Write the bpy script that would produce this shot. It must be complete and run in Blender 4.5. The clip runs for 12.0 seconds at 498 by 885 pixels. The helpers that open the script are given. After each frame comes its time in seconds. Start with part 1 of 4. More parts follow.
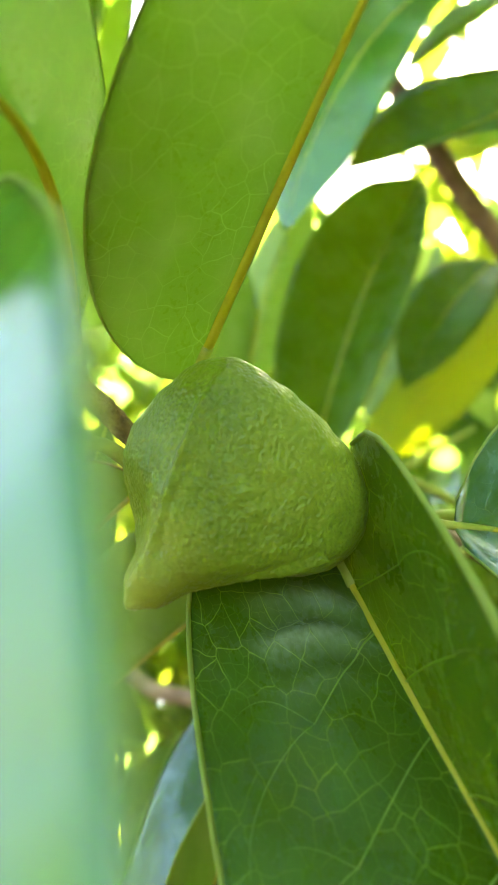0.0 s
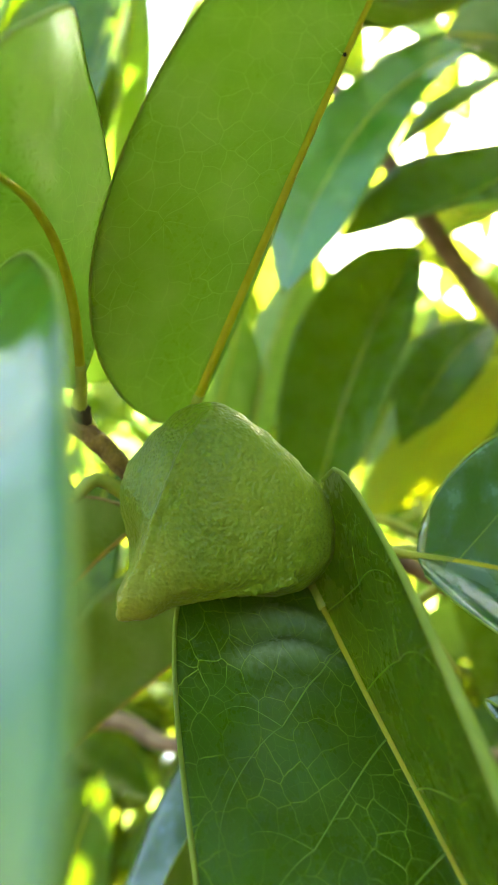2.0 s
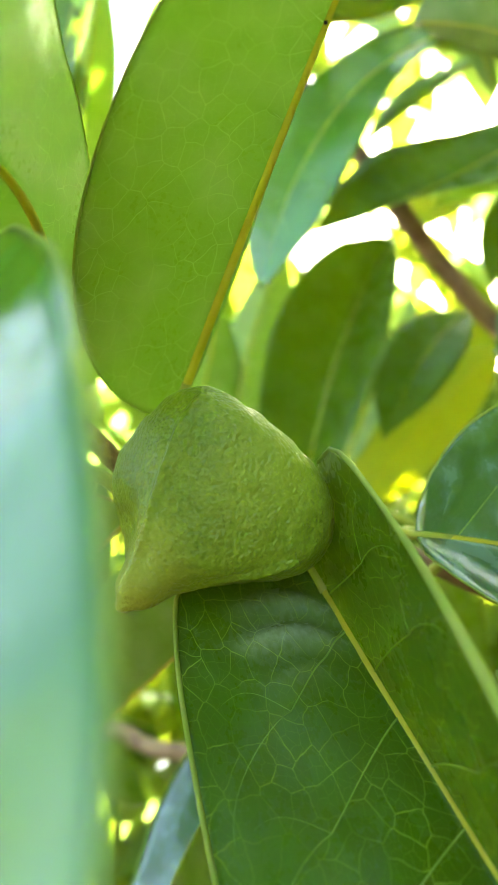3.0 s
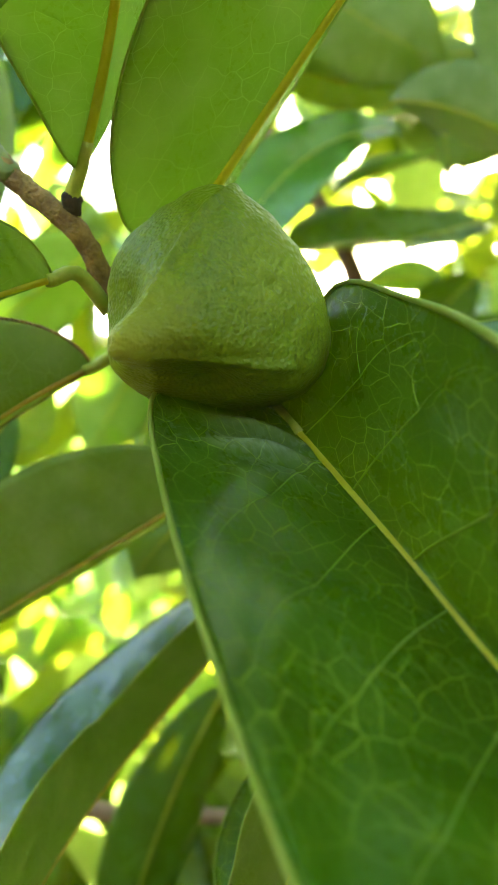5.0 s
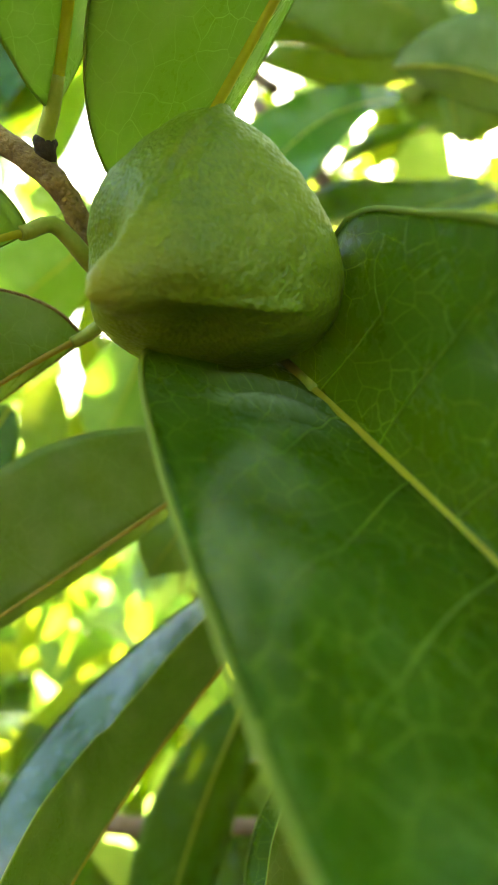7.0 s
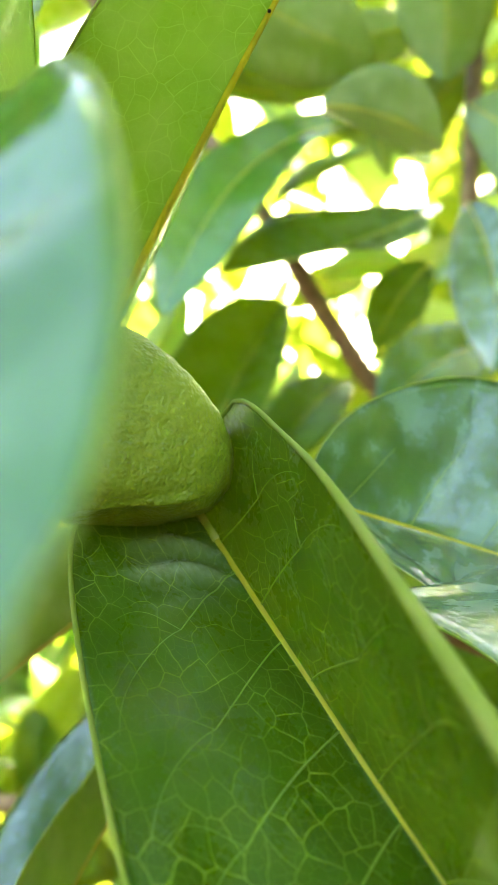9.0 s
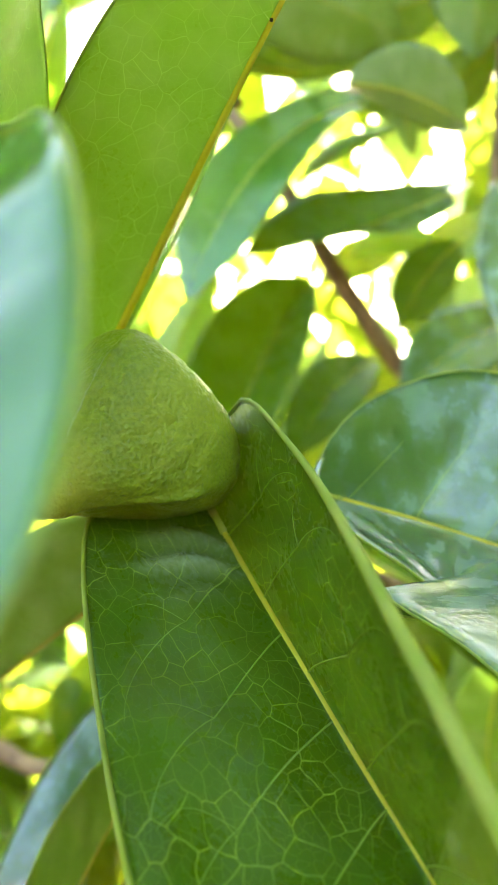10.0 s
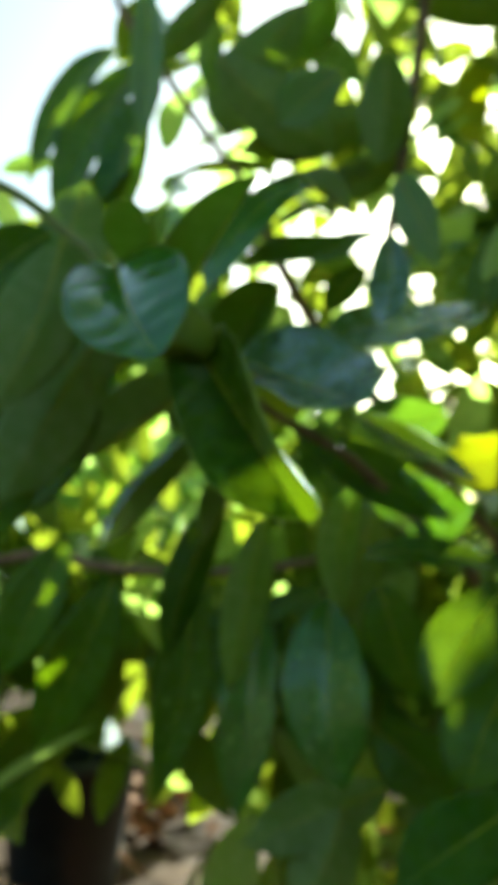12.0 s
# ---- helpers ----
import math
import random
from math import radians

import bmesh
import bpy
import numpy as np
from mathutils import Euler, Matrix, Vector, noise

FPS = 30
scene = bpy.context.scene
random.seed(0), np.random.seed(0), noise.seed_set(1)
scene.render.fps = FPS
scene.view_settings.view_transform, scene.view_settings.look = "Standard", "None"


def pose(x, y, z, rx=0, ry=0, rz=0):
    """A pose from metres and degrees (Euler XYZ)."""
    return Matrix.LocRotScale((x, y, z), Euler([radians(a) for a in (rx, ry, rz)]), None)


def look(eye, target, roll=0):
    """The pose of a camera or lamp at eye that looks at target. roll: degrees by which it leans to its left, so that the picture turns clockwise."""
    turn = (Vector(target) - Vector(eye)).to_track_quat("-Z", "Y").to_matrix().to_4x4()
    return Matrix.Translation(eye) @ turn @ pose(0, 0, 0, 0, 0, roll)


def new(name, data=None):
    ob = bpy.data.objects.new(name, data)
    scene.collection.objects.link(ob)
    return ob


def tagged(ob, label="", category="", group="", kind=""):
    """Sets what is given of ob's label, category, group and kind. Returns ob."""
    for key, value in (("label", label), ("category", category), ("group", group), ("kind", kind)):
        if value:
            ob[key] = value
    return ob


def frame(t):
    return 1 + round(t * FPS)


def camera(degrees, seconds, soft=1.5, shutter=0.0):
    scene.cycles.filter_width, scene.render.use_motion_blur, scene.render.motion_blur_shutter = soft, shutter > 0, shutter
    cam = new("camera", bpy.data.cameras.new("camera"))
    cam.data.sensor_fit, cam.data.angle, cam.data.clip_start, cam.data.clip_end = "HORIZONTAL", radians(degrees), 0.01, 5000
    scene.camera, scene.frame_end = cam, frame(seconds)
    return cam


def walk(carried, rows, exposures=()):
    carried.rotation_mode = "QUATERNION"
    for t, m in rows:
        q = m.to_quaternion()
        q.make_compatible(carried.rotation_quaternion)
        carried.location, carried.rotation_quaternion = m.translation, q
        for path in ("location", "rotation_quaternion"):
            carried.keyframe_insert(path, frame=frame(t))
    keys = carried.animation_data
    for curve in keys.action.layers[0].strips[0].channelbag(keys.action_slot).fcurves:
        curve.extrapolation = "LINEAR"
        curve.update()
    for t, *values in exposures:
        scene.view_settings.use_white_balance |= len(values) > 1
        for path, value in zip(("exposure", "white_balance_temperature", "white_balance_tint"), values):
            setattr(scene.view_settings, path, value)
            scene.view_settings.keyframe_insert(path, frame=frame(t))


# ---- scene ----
# ---- camera ----
cam = camera(36.0, 12.0)
cam.data.dof.use_dof = True
cam.data.dof.focus_distance = 0.138
cam.data.dof.aperture_fstop = 22.0
PATH = [
    (0, (0.0679, 0.0432, 1.4195), (0.0780, 2.0432, 1.4186), -3.44),
    (0.5, (0.0745, 0.0334, 1.4063), (0.1135, 2.0293, 1.5277), -2.18),
    (0.7, (0.0749, 0.0349, 1.4065), (0.1272, 2.0288, 1.5536), -2.23),
    (1, (0.0720, 0.0283, 1.4069), (0.1254, 2.0207, 1.5734), -2.21),
    (1.5, (0.0717, 0.0267, 1.4123), (0.0679, 2.0205, 1.5699), -2.39),
    (2, (0.0740, 0.0251, 1.4145), (0.0552, 2.0191, 1.5683), -2.93),
    (2.3, (0.0753, 0.0251, 1.4126), (0.0631, 2.0183, 1.5771), -3.85),
    (2.5, (0.0742, 0.0308, 1.4135), (0.1006, 2.0245, 1.5694), -4.92),
    (3, (0.0706, 0.0281, 1.4106), (0.1109, 2.0210, 1.5749), -5.59),
    (3.5, (0.0708, 0.0192, 1.4089), (0.1203, 2.0114, 1.5782), -5.13),
    (3.7, (0.0685, 0.0219, 1.3980), (0.1757, 2.0073, 1.6140), -4.51),
    (5.3, (0.0466, 0.0465, 1.3525), (0.4580, 1.9380, 1.8450), 6.10),
    (5.5, (0.0458, 0.0480, 1.3520), (0.4677, 1.9413, 1.8394), 6.61),
    (6, (0.0387, 0.0604, 1.3496), (0.4267, 1.9560, 1.8555), 6.77),
    (6.5, (0.0493, 0.0640, 1.3543), (0.4029, 1.9823, 1.7962), 4.11),
    (7, (0.0538, 0.0628, 1.3507), (0.3878, 1.9723, 1.8427), 2.10),
    (7.5, (0.0569, 0.0553, 1.3597), (0.4483, 1.9634, 1.8131), 0.49),
    (8.4, (0.0552, 0.0310, 1.3640), (0.5020, 1.9300, 1.8280), -1.4),
    (9.3, (0.0646, 0.0216, 1.3877), (0.4132, 1.9645, 1.7095), -1.59),
    (9.5, (0.0623, 0.0204, 1.3868), (0.4084, 1.9647, 1.7030), -1.41),
    (10, (0.0673, 0.0160, 1.3870), (0.3516, 1.9738, 1.6805), -1.10),
    (10.3, (0.0681, 0.0094, 1.3819), (0.3469, 1.9668, 1.6837), -1.15),
    (10.5, (0.0600, -0.0046, 1.3804), (0.3631, 1.9495, 1.6798), -1.62),
    (11, (0.0519, -0.0829, 1.3720), (0.3593, 1.8748, 1.6421), -0.57),
    (11.5, (0.0370, -0.2025, 1.3407), (0.3554, 1.7509, 1.6286), 1.49),
    (12, (0.0476, -0.3111, 1.2766), (0.3145, 1.6525, 1.5465), 3.81),
]
EXPOSURES = [(0.0, 5.14, 6570, 3), (1.5, 5.24, 6570, 3), (2.0, 4.82, 6570, 3), (2.5, 4.49, 6570, 3), (3.0, 5.16, 6570, 3), (3.5, 4.68, 6570, 3), (3.7, 4.62, 6570, 3), (5.3, 4.82, 6850, 0), (7.5, 4.74, 6850, 0),
             (9.3, 5.32, 6700, 8), (10.6, 5.22, 6700, 8), (11.0, 4.64, 6350, 3), (11.5, 3.38, 6000, -5), (12.0, 2.76, 5850, -13)]
walk(cam, [(t, look(eye, target, roll)) for t, eye, target, roll in PATH], EXPOSURES)

# ---- sky and sun ----
SUN_TO = Vector((0.52, 0.75, 0.41)).normalized()
world = bpy.data.worlds.new("sky")
scene.world = world
world.use_nodes = True
wn = world.node_tree.nodes
sky = wn.new("ShaderNodeTexSky")
sky.sky_type = "NISHITA"
sky.sun_disc = False
sky.sun_elevation = math.asin(SUN_TO.z)
sky.sun_rotation = math.atan2(SUN_TO.x, SUN_TO.y)
sky.dust_density = 4.0
sky.air_density = 1.2
sky.ozone_density = 0.6
world.node_tree.links.new(sky.outputs[0], wn["Background"].inputs[0])
wn["Background"].inputs[1].default_value = 0.046
sun = new("sun", bpy.data.lights.new("sun", "SUN"))
sun.data.energy = 5.0
sun.data.angle = radians(0.53)
sun.data.color = (1.0, 0.95, 0.86)
sun.matrix_world = look(SUN_TO * 5, (0, 0, 0))


# ---- materials ----
def material(name):
    m = bpy.data.materials.new(name)
    m.use_nodes = True
    return m, m.node_tree.nodes, m.node_tree.links


def maths(nodes, links, op, a, b=None, clamp=False):
    n = nodes.new("ShaderNodeMath")
    n.operation, n.use_clamp = op, clamp
    for slot, v in ((0, a), (1, b)):
        if v is None:
            continue
        if isinstance(v, (int, float)):
            n.inputs[slot].default_value = v
        else:
            links.new(v, n.inputs[slot])
    return n.outputs[0]


def blend(nodes, links, fac, a, b):
    n = nodes.new("ShaderNodeMix")
    n.data_type = "RGBA"
    for slot, v in ((0, fac), (6, a), (7, b)):
        if isinstance(v, (int, float)):
            n.inputs[slot].default_value = v
        elif isinstance(v, tuple):
            n.inputs[slot].default_value = (*v, 1)
        else:
            links.new(v, n.inputs[slot])
    return n.outputs[2]


def ramp(nodes, links, value, lo, hi, out_lo=0.0, out_hi=1.0):
    n = nodes.new("ShaderNodeMapRange")
    links.new(value, n.inputs[0])
    for i, v in enumerate((lo, hi, out_lo, out_hi)):
        n.inputs[i + 1].default_value = v
    return n.outputs[0]


def noise_tex(nodes, links, vec, scale, detail=3.0):
    n = nodes.new("ShaderNodeTexNoise")
    n.inputs["Scale"].default_value, n.inputs["Detail"].default_value = scale, detail
    if vec is not None:
        links.new(vec, n.inputs["Vector"])
    return n.outputs[0]


def leaf_material(name, dark, light, vein, glow, rough, spec, trans, relief, dust=0.0, vein_mix=0.55, wax=0.0, dust_shine=(0.25, 0.29, 0.16)):
    """Living leaf skin: net of veins on the blade's own centimetre grid, blotches, patches of dust and painted shine,
    light shining through.
    """
    m, nodes, links = material(name)
    bsdf = nodes["Principled BSDF"]
    uv = nodes.new("ShaderNodeUVMap").outputs[0]
    info = nodes.new("ShaderNodeObjectInfo").outputs["Random"]
    bend = nodes.new("ShaderNodeTexNoise")
    bend.inputs["Scale"].default_value = 1.6
    links.new(uv, bend.inputs["Vector"])
    warp = nodes.new("ShaderNodeVectorMath")
    warp.operation = "MULTIPLY_ADD"
    links.new(bend.outputs["Color"], warp.inputs[0])
    warp.inputs[1].default_value = (0.30, 0.30, 0.0)
    links.new(uv, warp.inputs[2])
    lines = None
    for scale, width, weight in ((2.4, 0.023, 0.9), (6.2, 0.030, 0.36)):
        v = nodes.new("ShaderNodeTexVoronoi")
        v.voronoi_dimensions = "2D"
        v.feature = "DISTANCE_TO_EDGE"
        v.inputs["Scale"].default_value = scale
        links.new(warp.outputs[0], v.inputs["Vector"])
        line = ramp(nodes, links, v.outputs["Distance"], width * 0.25, width, weight, 0.0)
        lines = line if lines is None else maths(nodes, links, "MAXIMUM", lines, line)
    lines = maths(nodes, links, "MULTIPLY", lines, ramp(nodes, links, noise_tex(nodes, links, uv, 0.7, 2.0), 0.35, 0.65, 0.25, 1.1))
    blotch = noise_tex(nodes, links, uv, 0.55, 4.0)
    fine = noise_tex(nodes, links, uv, 9.0, 4.0)
    tone = maths(nodes, links, "ADD", ramp(nodes, links, blotch, 0.3, 0.7, -0.2, 0.75), ramp(nodes, links, info, 0, 1, -0.05, 0.3), True)
    tone = maths(nodes, links, "ADD", tone, ramp(nodes, links, fine, 0.3, 0.7, -0.08, 0.08), True)
    base = blend(nodes, links, tone, dark, light)
    base = blend(nodes, links, maths(nodes, links, "MULTIPLY", lines, vein_mix), base, vein)
    # blends to a silvery pale colour where the crest mask is set
    paleness = nodes.new("ShaderNodeAttribute")
    paleness.attribute_name = "crest_pale"
    base = blend(nodes, links, maths(nodes, links, "MULTIPLY", paleness.outputs["Fac"], ramp(nodes, links, fine, 0.3, 0.7, 0.35, 0.8)), base, (0.42, 0.47, 0.34))
    rough_out = maths(nodes, links, "ADD", ramp(nodes, links, fine, 0.25, 0.75, rough - 0.06, rough + 0.08), ramp(nodes, links, noise_tex(nodes, links, uv, 0.8, 3.0), 0.4, 0.65, -0.05, 0.12))
    # patches of dust, with sky sheen painted into their colour
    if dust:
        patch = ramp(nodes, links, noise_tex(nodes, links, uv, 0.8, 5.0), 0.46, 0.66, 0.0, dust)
        base = blend(nodes, links, patch, base, dust_shine)
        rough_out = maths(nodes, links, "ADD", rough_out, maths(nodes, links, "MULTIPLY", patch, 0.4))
    links.new(base, bsdf.inputs["Base Color"])
    links.new(rough_out, bsdf.inputs["Roughness"])
    bsdf.inputs["Specular IOR Level"].default_value = spec
    bsdf.inputs["Coat Weight"].default_value = wax
    bsdf.inputs["Coat IOR"].default_value = 1.7
    bsdf.inputs["Coat Roughness"].default_value = rough * 0.8
    bump = nodes.new("ShaderNodeBump")
    bump.inputs["Strength"].default_value = 0.5
    bump.inputs["Distance"].default_value = 0.0004
    height = maths(nodes, links, "ADD", maths(nodes, links, "MULTIPLY", lines, relief), maths(nodes, links, "MULTIPLY", fine, 0.35))
    height = maths(nodes, links, "ADD", height, maths(nodes, links, "MULTIPLY", noise_tex(nodes, links, uv, 1.4, 2.0), 1.4))
    links.new(height, bump.inputs["Height"])
    links.new(bump.outputs[0], bsdf.inputs["Normal"])
    links.new(bump.outputs[0], bsdf.inputs["Coat Normal"])
    through_leaf = nodes.new("ShaderNodeBsdfTranslucent")
    links.new(blend(nodes, links, maths(nodes, links, "MULTIPLY", lines, 0.5), glow, tuple(min(1.0, c * 1.25 + 0.04) for c in glow)), through_leaf.inputs[0])
    mix = nodes.new("ShaderNodeMixShader")
    mix.inputs[0].default_value = trans
    links.new(bsdf.outputs[0], mix.inputs[1])
    links.new(through_leaf.outputs[0], mix.inputs[2])
    links.new(mix.outputs[0], nodes["Material Output"].inputs[0])
    return m


def plain_material(name, a, b, scale, rough, relief=0.0003, spec=0.4, trans=0.0, detail=5.0):
    m, nodes, links = material(name)
    bsdf = nodes["Principled BSDF"]
    obj = nodes.new("ShaderNodeTexCoord").outputs["Object"]
    coarse = noise_tex(nodes, links, obj, scale, detail)
    fine = noise_tex(nodes, links, obj, scale * 6, 4.0)
    fac = maths(nodes, links, "ADD", ramp(nodes, links, coarse, 0.32, 0.68), ramp(nodes, links, fine, 0.3, 0.7, -0.2, 0.2), True)
    links.new(blend(nodes, links, fac, a, b), bsdf.inputs["Base Color"])
    links.new(ramp(nodes, links, fine, 0.3, 0.7, rough - 0.1, rough + 0.1), bsdf.inputs["Roughness"])
    bsdf.inputs["Specular IOR Level"].default_value = spec
    bump = nodes.new("ShaderNodeBump")
    bump.inputs["Distance"].default_value = relief
    links.new(maths(nodes, links, "ADD", coarse, maths(nodes, links, "MULTIPLY", fine, 0.5)), bump.inputs["Height"])
    links.new(bump.outputs[0], bsdf.inputs["Normal"])
    if trans:
        t = nodes.new("ShaderNodeBsdfTranslucent")
        t.inputs[0].default_value = (*b, 1)
        mix = nodes.new("ShaderNodeMixShader")
        mix.inputs[0].default_value = trans
        links.new(bsdf.outputs[0], mix.inputs[1])
        links.new(t.outputs[0], mix.inputs[2])
        links.new(mix.outputs[0], nodes["Material Output"].inputs[0])
    return m


GLOW = (0.56, 0.84, 0.09)
TOP = leaf_material("leaf_upper_skin", (0.014, 0.062, 0.002), (0.031, 0.104, 0.004), (0.36, 0.50, 0.045), (0.86, 0.98, 0.05), 0.26, 0.24, 0.145, -0.4, vein_mix=0.9)
# Paler, clearer copy of the leaf skin; puts sun and backlight into lit leaves.
LIGHTSKIN = leaf_material("light_leaf_upper_skin", (0.030, 0.095, 0.010), (0.055, 0.140, 0.016), (0.28, 0.42, 0.06), (0.68, 0.90, 0.20), 0.24, 0.5, 0.40, -0.4, vein_mix=0.5)
WAXY = leaf_material("waxy_leaf_skin", (0.032, 0.120, 0.014), (0.054, 0.168, 0.022), (0.22, 0.40, 0.08), GLOW, 0.11, 0.45, 0.2, -0.2, vein_mix=0.2, wax=0.45, dust=0.10)
# Underside patches: dust together with a painted pale sheen.
UNDER = leaf_material("leaf_lower_skin", (0.108, 0.176, 0.022), (0.168, 0.245, 0.038), (0.36, 0.46, 0.14), (0.62, 0.82, 0.15), 0.33, 0.5, 0.44, 0.42, vein_mix=0.95, dust=0.55, dust_shine=(0.40, 0.45, 0.21))
# Bluish patches paint the sky's reflection over the dust.
DUSTY = leaf_material("dusty_shiny_leaf_skin", (0.018, 0.070, 0.018), (0.032, 0.098, 0.026), (0.12, 0.24, 0.07), GLOW, 0.09, 0.8, 0.16, -0.3, dust=0.52, vein_mix=0.12, wax=1.0, dust_shine=(0.17, 0.30, 0.29))
PALE = leaf_material("pale_leaf_skin", (0.10, 0.16, 0.07), (0.18, 0.23, 0.13), (0.22, 0.30, 0.12), GLOW, 0.40, 0.6, 0.3, 0.5, dust=0.35, vein_mix=0.2)
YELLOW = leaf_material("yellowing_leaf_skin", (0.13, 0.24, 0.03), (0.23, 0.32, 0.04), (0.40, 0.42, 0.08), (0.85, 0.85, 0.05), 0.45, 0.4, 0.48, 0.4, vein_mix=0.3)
RIB = plain_material("midrib_skin", (0.64, 0.57, 0.03), (0.76, 0.68, 0.07), 260, 0.45, 0.0002, trans=0.5)
BROWNRIB = plain_material("browned_midrib_skin", (0.46, 0.31, 0.04), (0.62, 0.45, 0.08), 220, 0.5, 0.0003, trans=0.3)
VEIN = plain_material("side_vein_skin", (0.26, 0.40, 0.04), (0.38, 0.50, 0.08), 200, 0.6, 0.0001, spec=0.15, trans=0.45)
# Lit copy of VEIN: light through the blade is put into its pale colour.
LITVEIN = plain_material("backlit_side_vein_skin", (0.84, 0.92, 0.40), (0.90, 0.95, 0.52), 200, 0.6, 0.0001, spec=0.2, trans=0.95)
RIM = plain_material("leaf_margin", (0.32, 0.44, 0.06), (0.46, 0.54, 0.12), 200, 0.5, 0.0001, trans=0.55)
GREENSTEM = plain_material("green_petiole", (0.28, 0.34, 0.03), (0.44, 0.43, 0.07), 180, 0.5, 0.0003)
GREENBARK = plain_material("greenish_twig_bark", (0.11, 0.15, 0.03), (0.24, 0.25, 0.07), 150, 0.6, 0.0006)
BARK = plain_material("brown_twig_bark", (0.15, 0.078, 0.022), (0.38, 0.225, 0.075), 220, 0.75, 0.0022)
REDBARK = plain_material("reddish_branch_bark", (0.15, 0.082, 0.047), (0.30, 0.185, 0.112), 90, 0.75, 0.0015)
SCAR = plain_material("dark_scar", (0.022, 0.014, 0.008), (0.08, 0.048, 0.028), 500, 0.8, 0.0006)
DRY = plain_material("dry_leaf", (0.07, 0.028, 0.010), (0.16, 0.066, 0.024), 60, 0.85, 0.0006, spec=0.1, trans=0.1)
SOIL = plain_material("brown_soil", (0.022, 0.012, 0.006), (0.066, 0.038, 0.021), 5.0, 0.9, 0.02, spec=0.08)
DARKSOIL = plain_material("dark_potting_soil", (0.010, 0.007, 0.005), (0.03, 0.02, 0.013), 40, 0.9, 0.004)
POT = plain_material("black_plastic", (0.006, 0.006, 0.007), (0.014, 0.014, 0.016), 30, 0.55, 0.0005)


def fruit_material():
    m, nodes, links = material("green_fruit_skin")
    bsdf = nodes["Principled BSDF"]
    obj = nodes.new("ShaderNodeTexCoord").outputs["Object"]
    blotch = noise_tex(nodes, links, obj, 45, 4.0)
    pores = noise_tex(nodes, links, obj, 900, 3.0)
    warts = nodes.new("ShaderNodeTexVoronoi")
    warts.feature = "SMOOTH_F1"
    warts.inputs["Scale"].default_value = 1400
    links.new(obj, warts.inputs["Vector"])
    fac = maths(nodes, links, "ADD", ramp(nodes, links, blotch, 0.3, 0.7), ramp(nodes, links, pores, 0.3, 0.7, -0.25, 0.25), True)
    base = blend(nodes, links, fac, (0.140, 0.206, 0.009), (0.252, 0.316, 0.026))
    # yellower, paler nose; light falling on it is put into the colour
    near = nodes.new("ShaderNodeVectorMath")
    near.operation = "DISTANCE"
    links.new(obj, near.inputs[0])
    near.inputs[1].default_value = (-0.017, -0.020, -0.014)
    base = blend(nodes, links, ramp(nodes, links, near.outputs["Value"], 0.002, 0.016, 0.75, 0.0), base, (0.38, 0.37, 0.06))
    speck = nodes.new("ShaderNodeTexVoronoi")
    speck.inputs["Scale"].default_value = 110
    links.new(obj, speck.inputs["Vector"])
    base = blend(nodes, links, ramp(nodes, links, speck.outputs["Distance"], 0.03, 0.07, 0.8, 0.0), base, (0.06, 0.07, 0.03))
    links.new(base, bsdf.inputs["Base Color"])
    links.new(ramp(nodes, links, pores, 0.3, 0.7, 0.30, 0.48), bsdf.inputs["Roughness"])
    bsdf.inputs["Specular IOR Level"].default_value = 0.36
    bsdf.inputs["Subsurface Weight"].default_value = 0.22
    bsdf.inputs["Subsurface Radius"].default_value = (0.006, 0.007, 0.002)
    bsdf.inputs["Subsurface Scale"].default_value = 1.0
    bump = nodes.new("ShaderNodeBump")
    bump.inputs["Strength"].default_value = 0.9
    bump.inputs["Distance"].default_value = 0.00038
    links.new(maths(nodes, links, "SUBTRACT", maths(nodes, links, "MULTIPLY", pores, 0.8), warts.outputs["Distance"]), bump.inputs["Height"])
    links.new(bump.outputs[0], bsdf.inputs["Normal"])
    return m


FRUIT = fruit_material()


# ---- builders ----
def part(name, bm, mats, parent, label=""):
    """One mesh object under a thing or a part."""
    data = bpy.data.meshes.new(name)
    bm.normal_update()
    bm.to_mesh(data)
    bm.free()
    for p in data.polygons:
        p.use_smooth = True
    for mat in mats if isinstance(mats, (list, tuple)) else [mats]:
        data.materials.append(mat)
    ob = new(name, data)
    ob.parent = parent
    if parent is not None:
        ob.matrix_parent_inverse = parent.matrix_basis.inverted()
    if label:
        ob["label"] = label
    return ob


def thing(name, at, label, category, group="", kind=""):
    ob = new(name)
    ob.empty_display_size = 0.02
    ob.location = at
    return tagged(ob, label, category, group, kind)


def tube(bm, points, radii, sides=8, lumps=0.0, seed=0):
    """A tapered round stem through the points."""
    pts = [Vector(p) for p in points]
    rings = []
    for i, p in enumerate(pts):
        d = (pts[min(i + 1, len(pts) - 1)] - pts[max(i - 1, 0)]).normalized()
        a = d.cross(Vector((0.31, 0.2, 0.93))).normalized()
        b = d.cross(a)
        ring = []
        for k in range(sides):
            w = 2 * math.pi * k / sides
            r = radii[i]
            if lumps:
                r *= 1 + lumps * noise.noise(Vector((p.x * 400 + seed, p.y * 400 + 3 * math.cos(w), p.z * 400 + 3 * math.sin(w))))
            ring.append(bm.verts.new(p + (a * math.cos(w) + b * math.sin(w)) * r))
        rings.append(ring)
    for r0, r1 in zip(rings, rings[1:]):
        for k in range(sides):
            bm.faces.new((r0[k], r0[(k + 1) % sides], r1[(k + 1) % sides], r1[k]))
    bm.faces.new(rings[0][::-1])
    bm.faces.new(rings[-1])


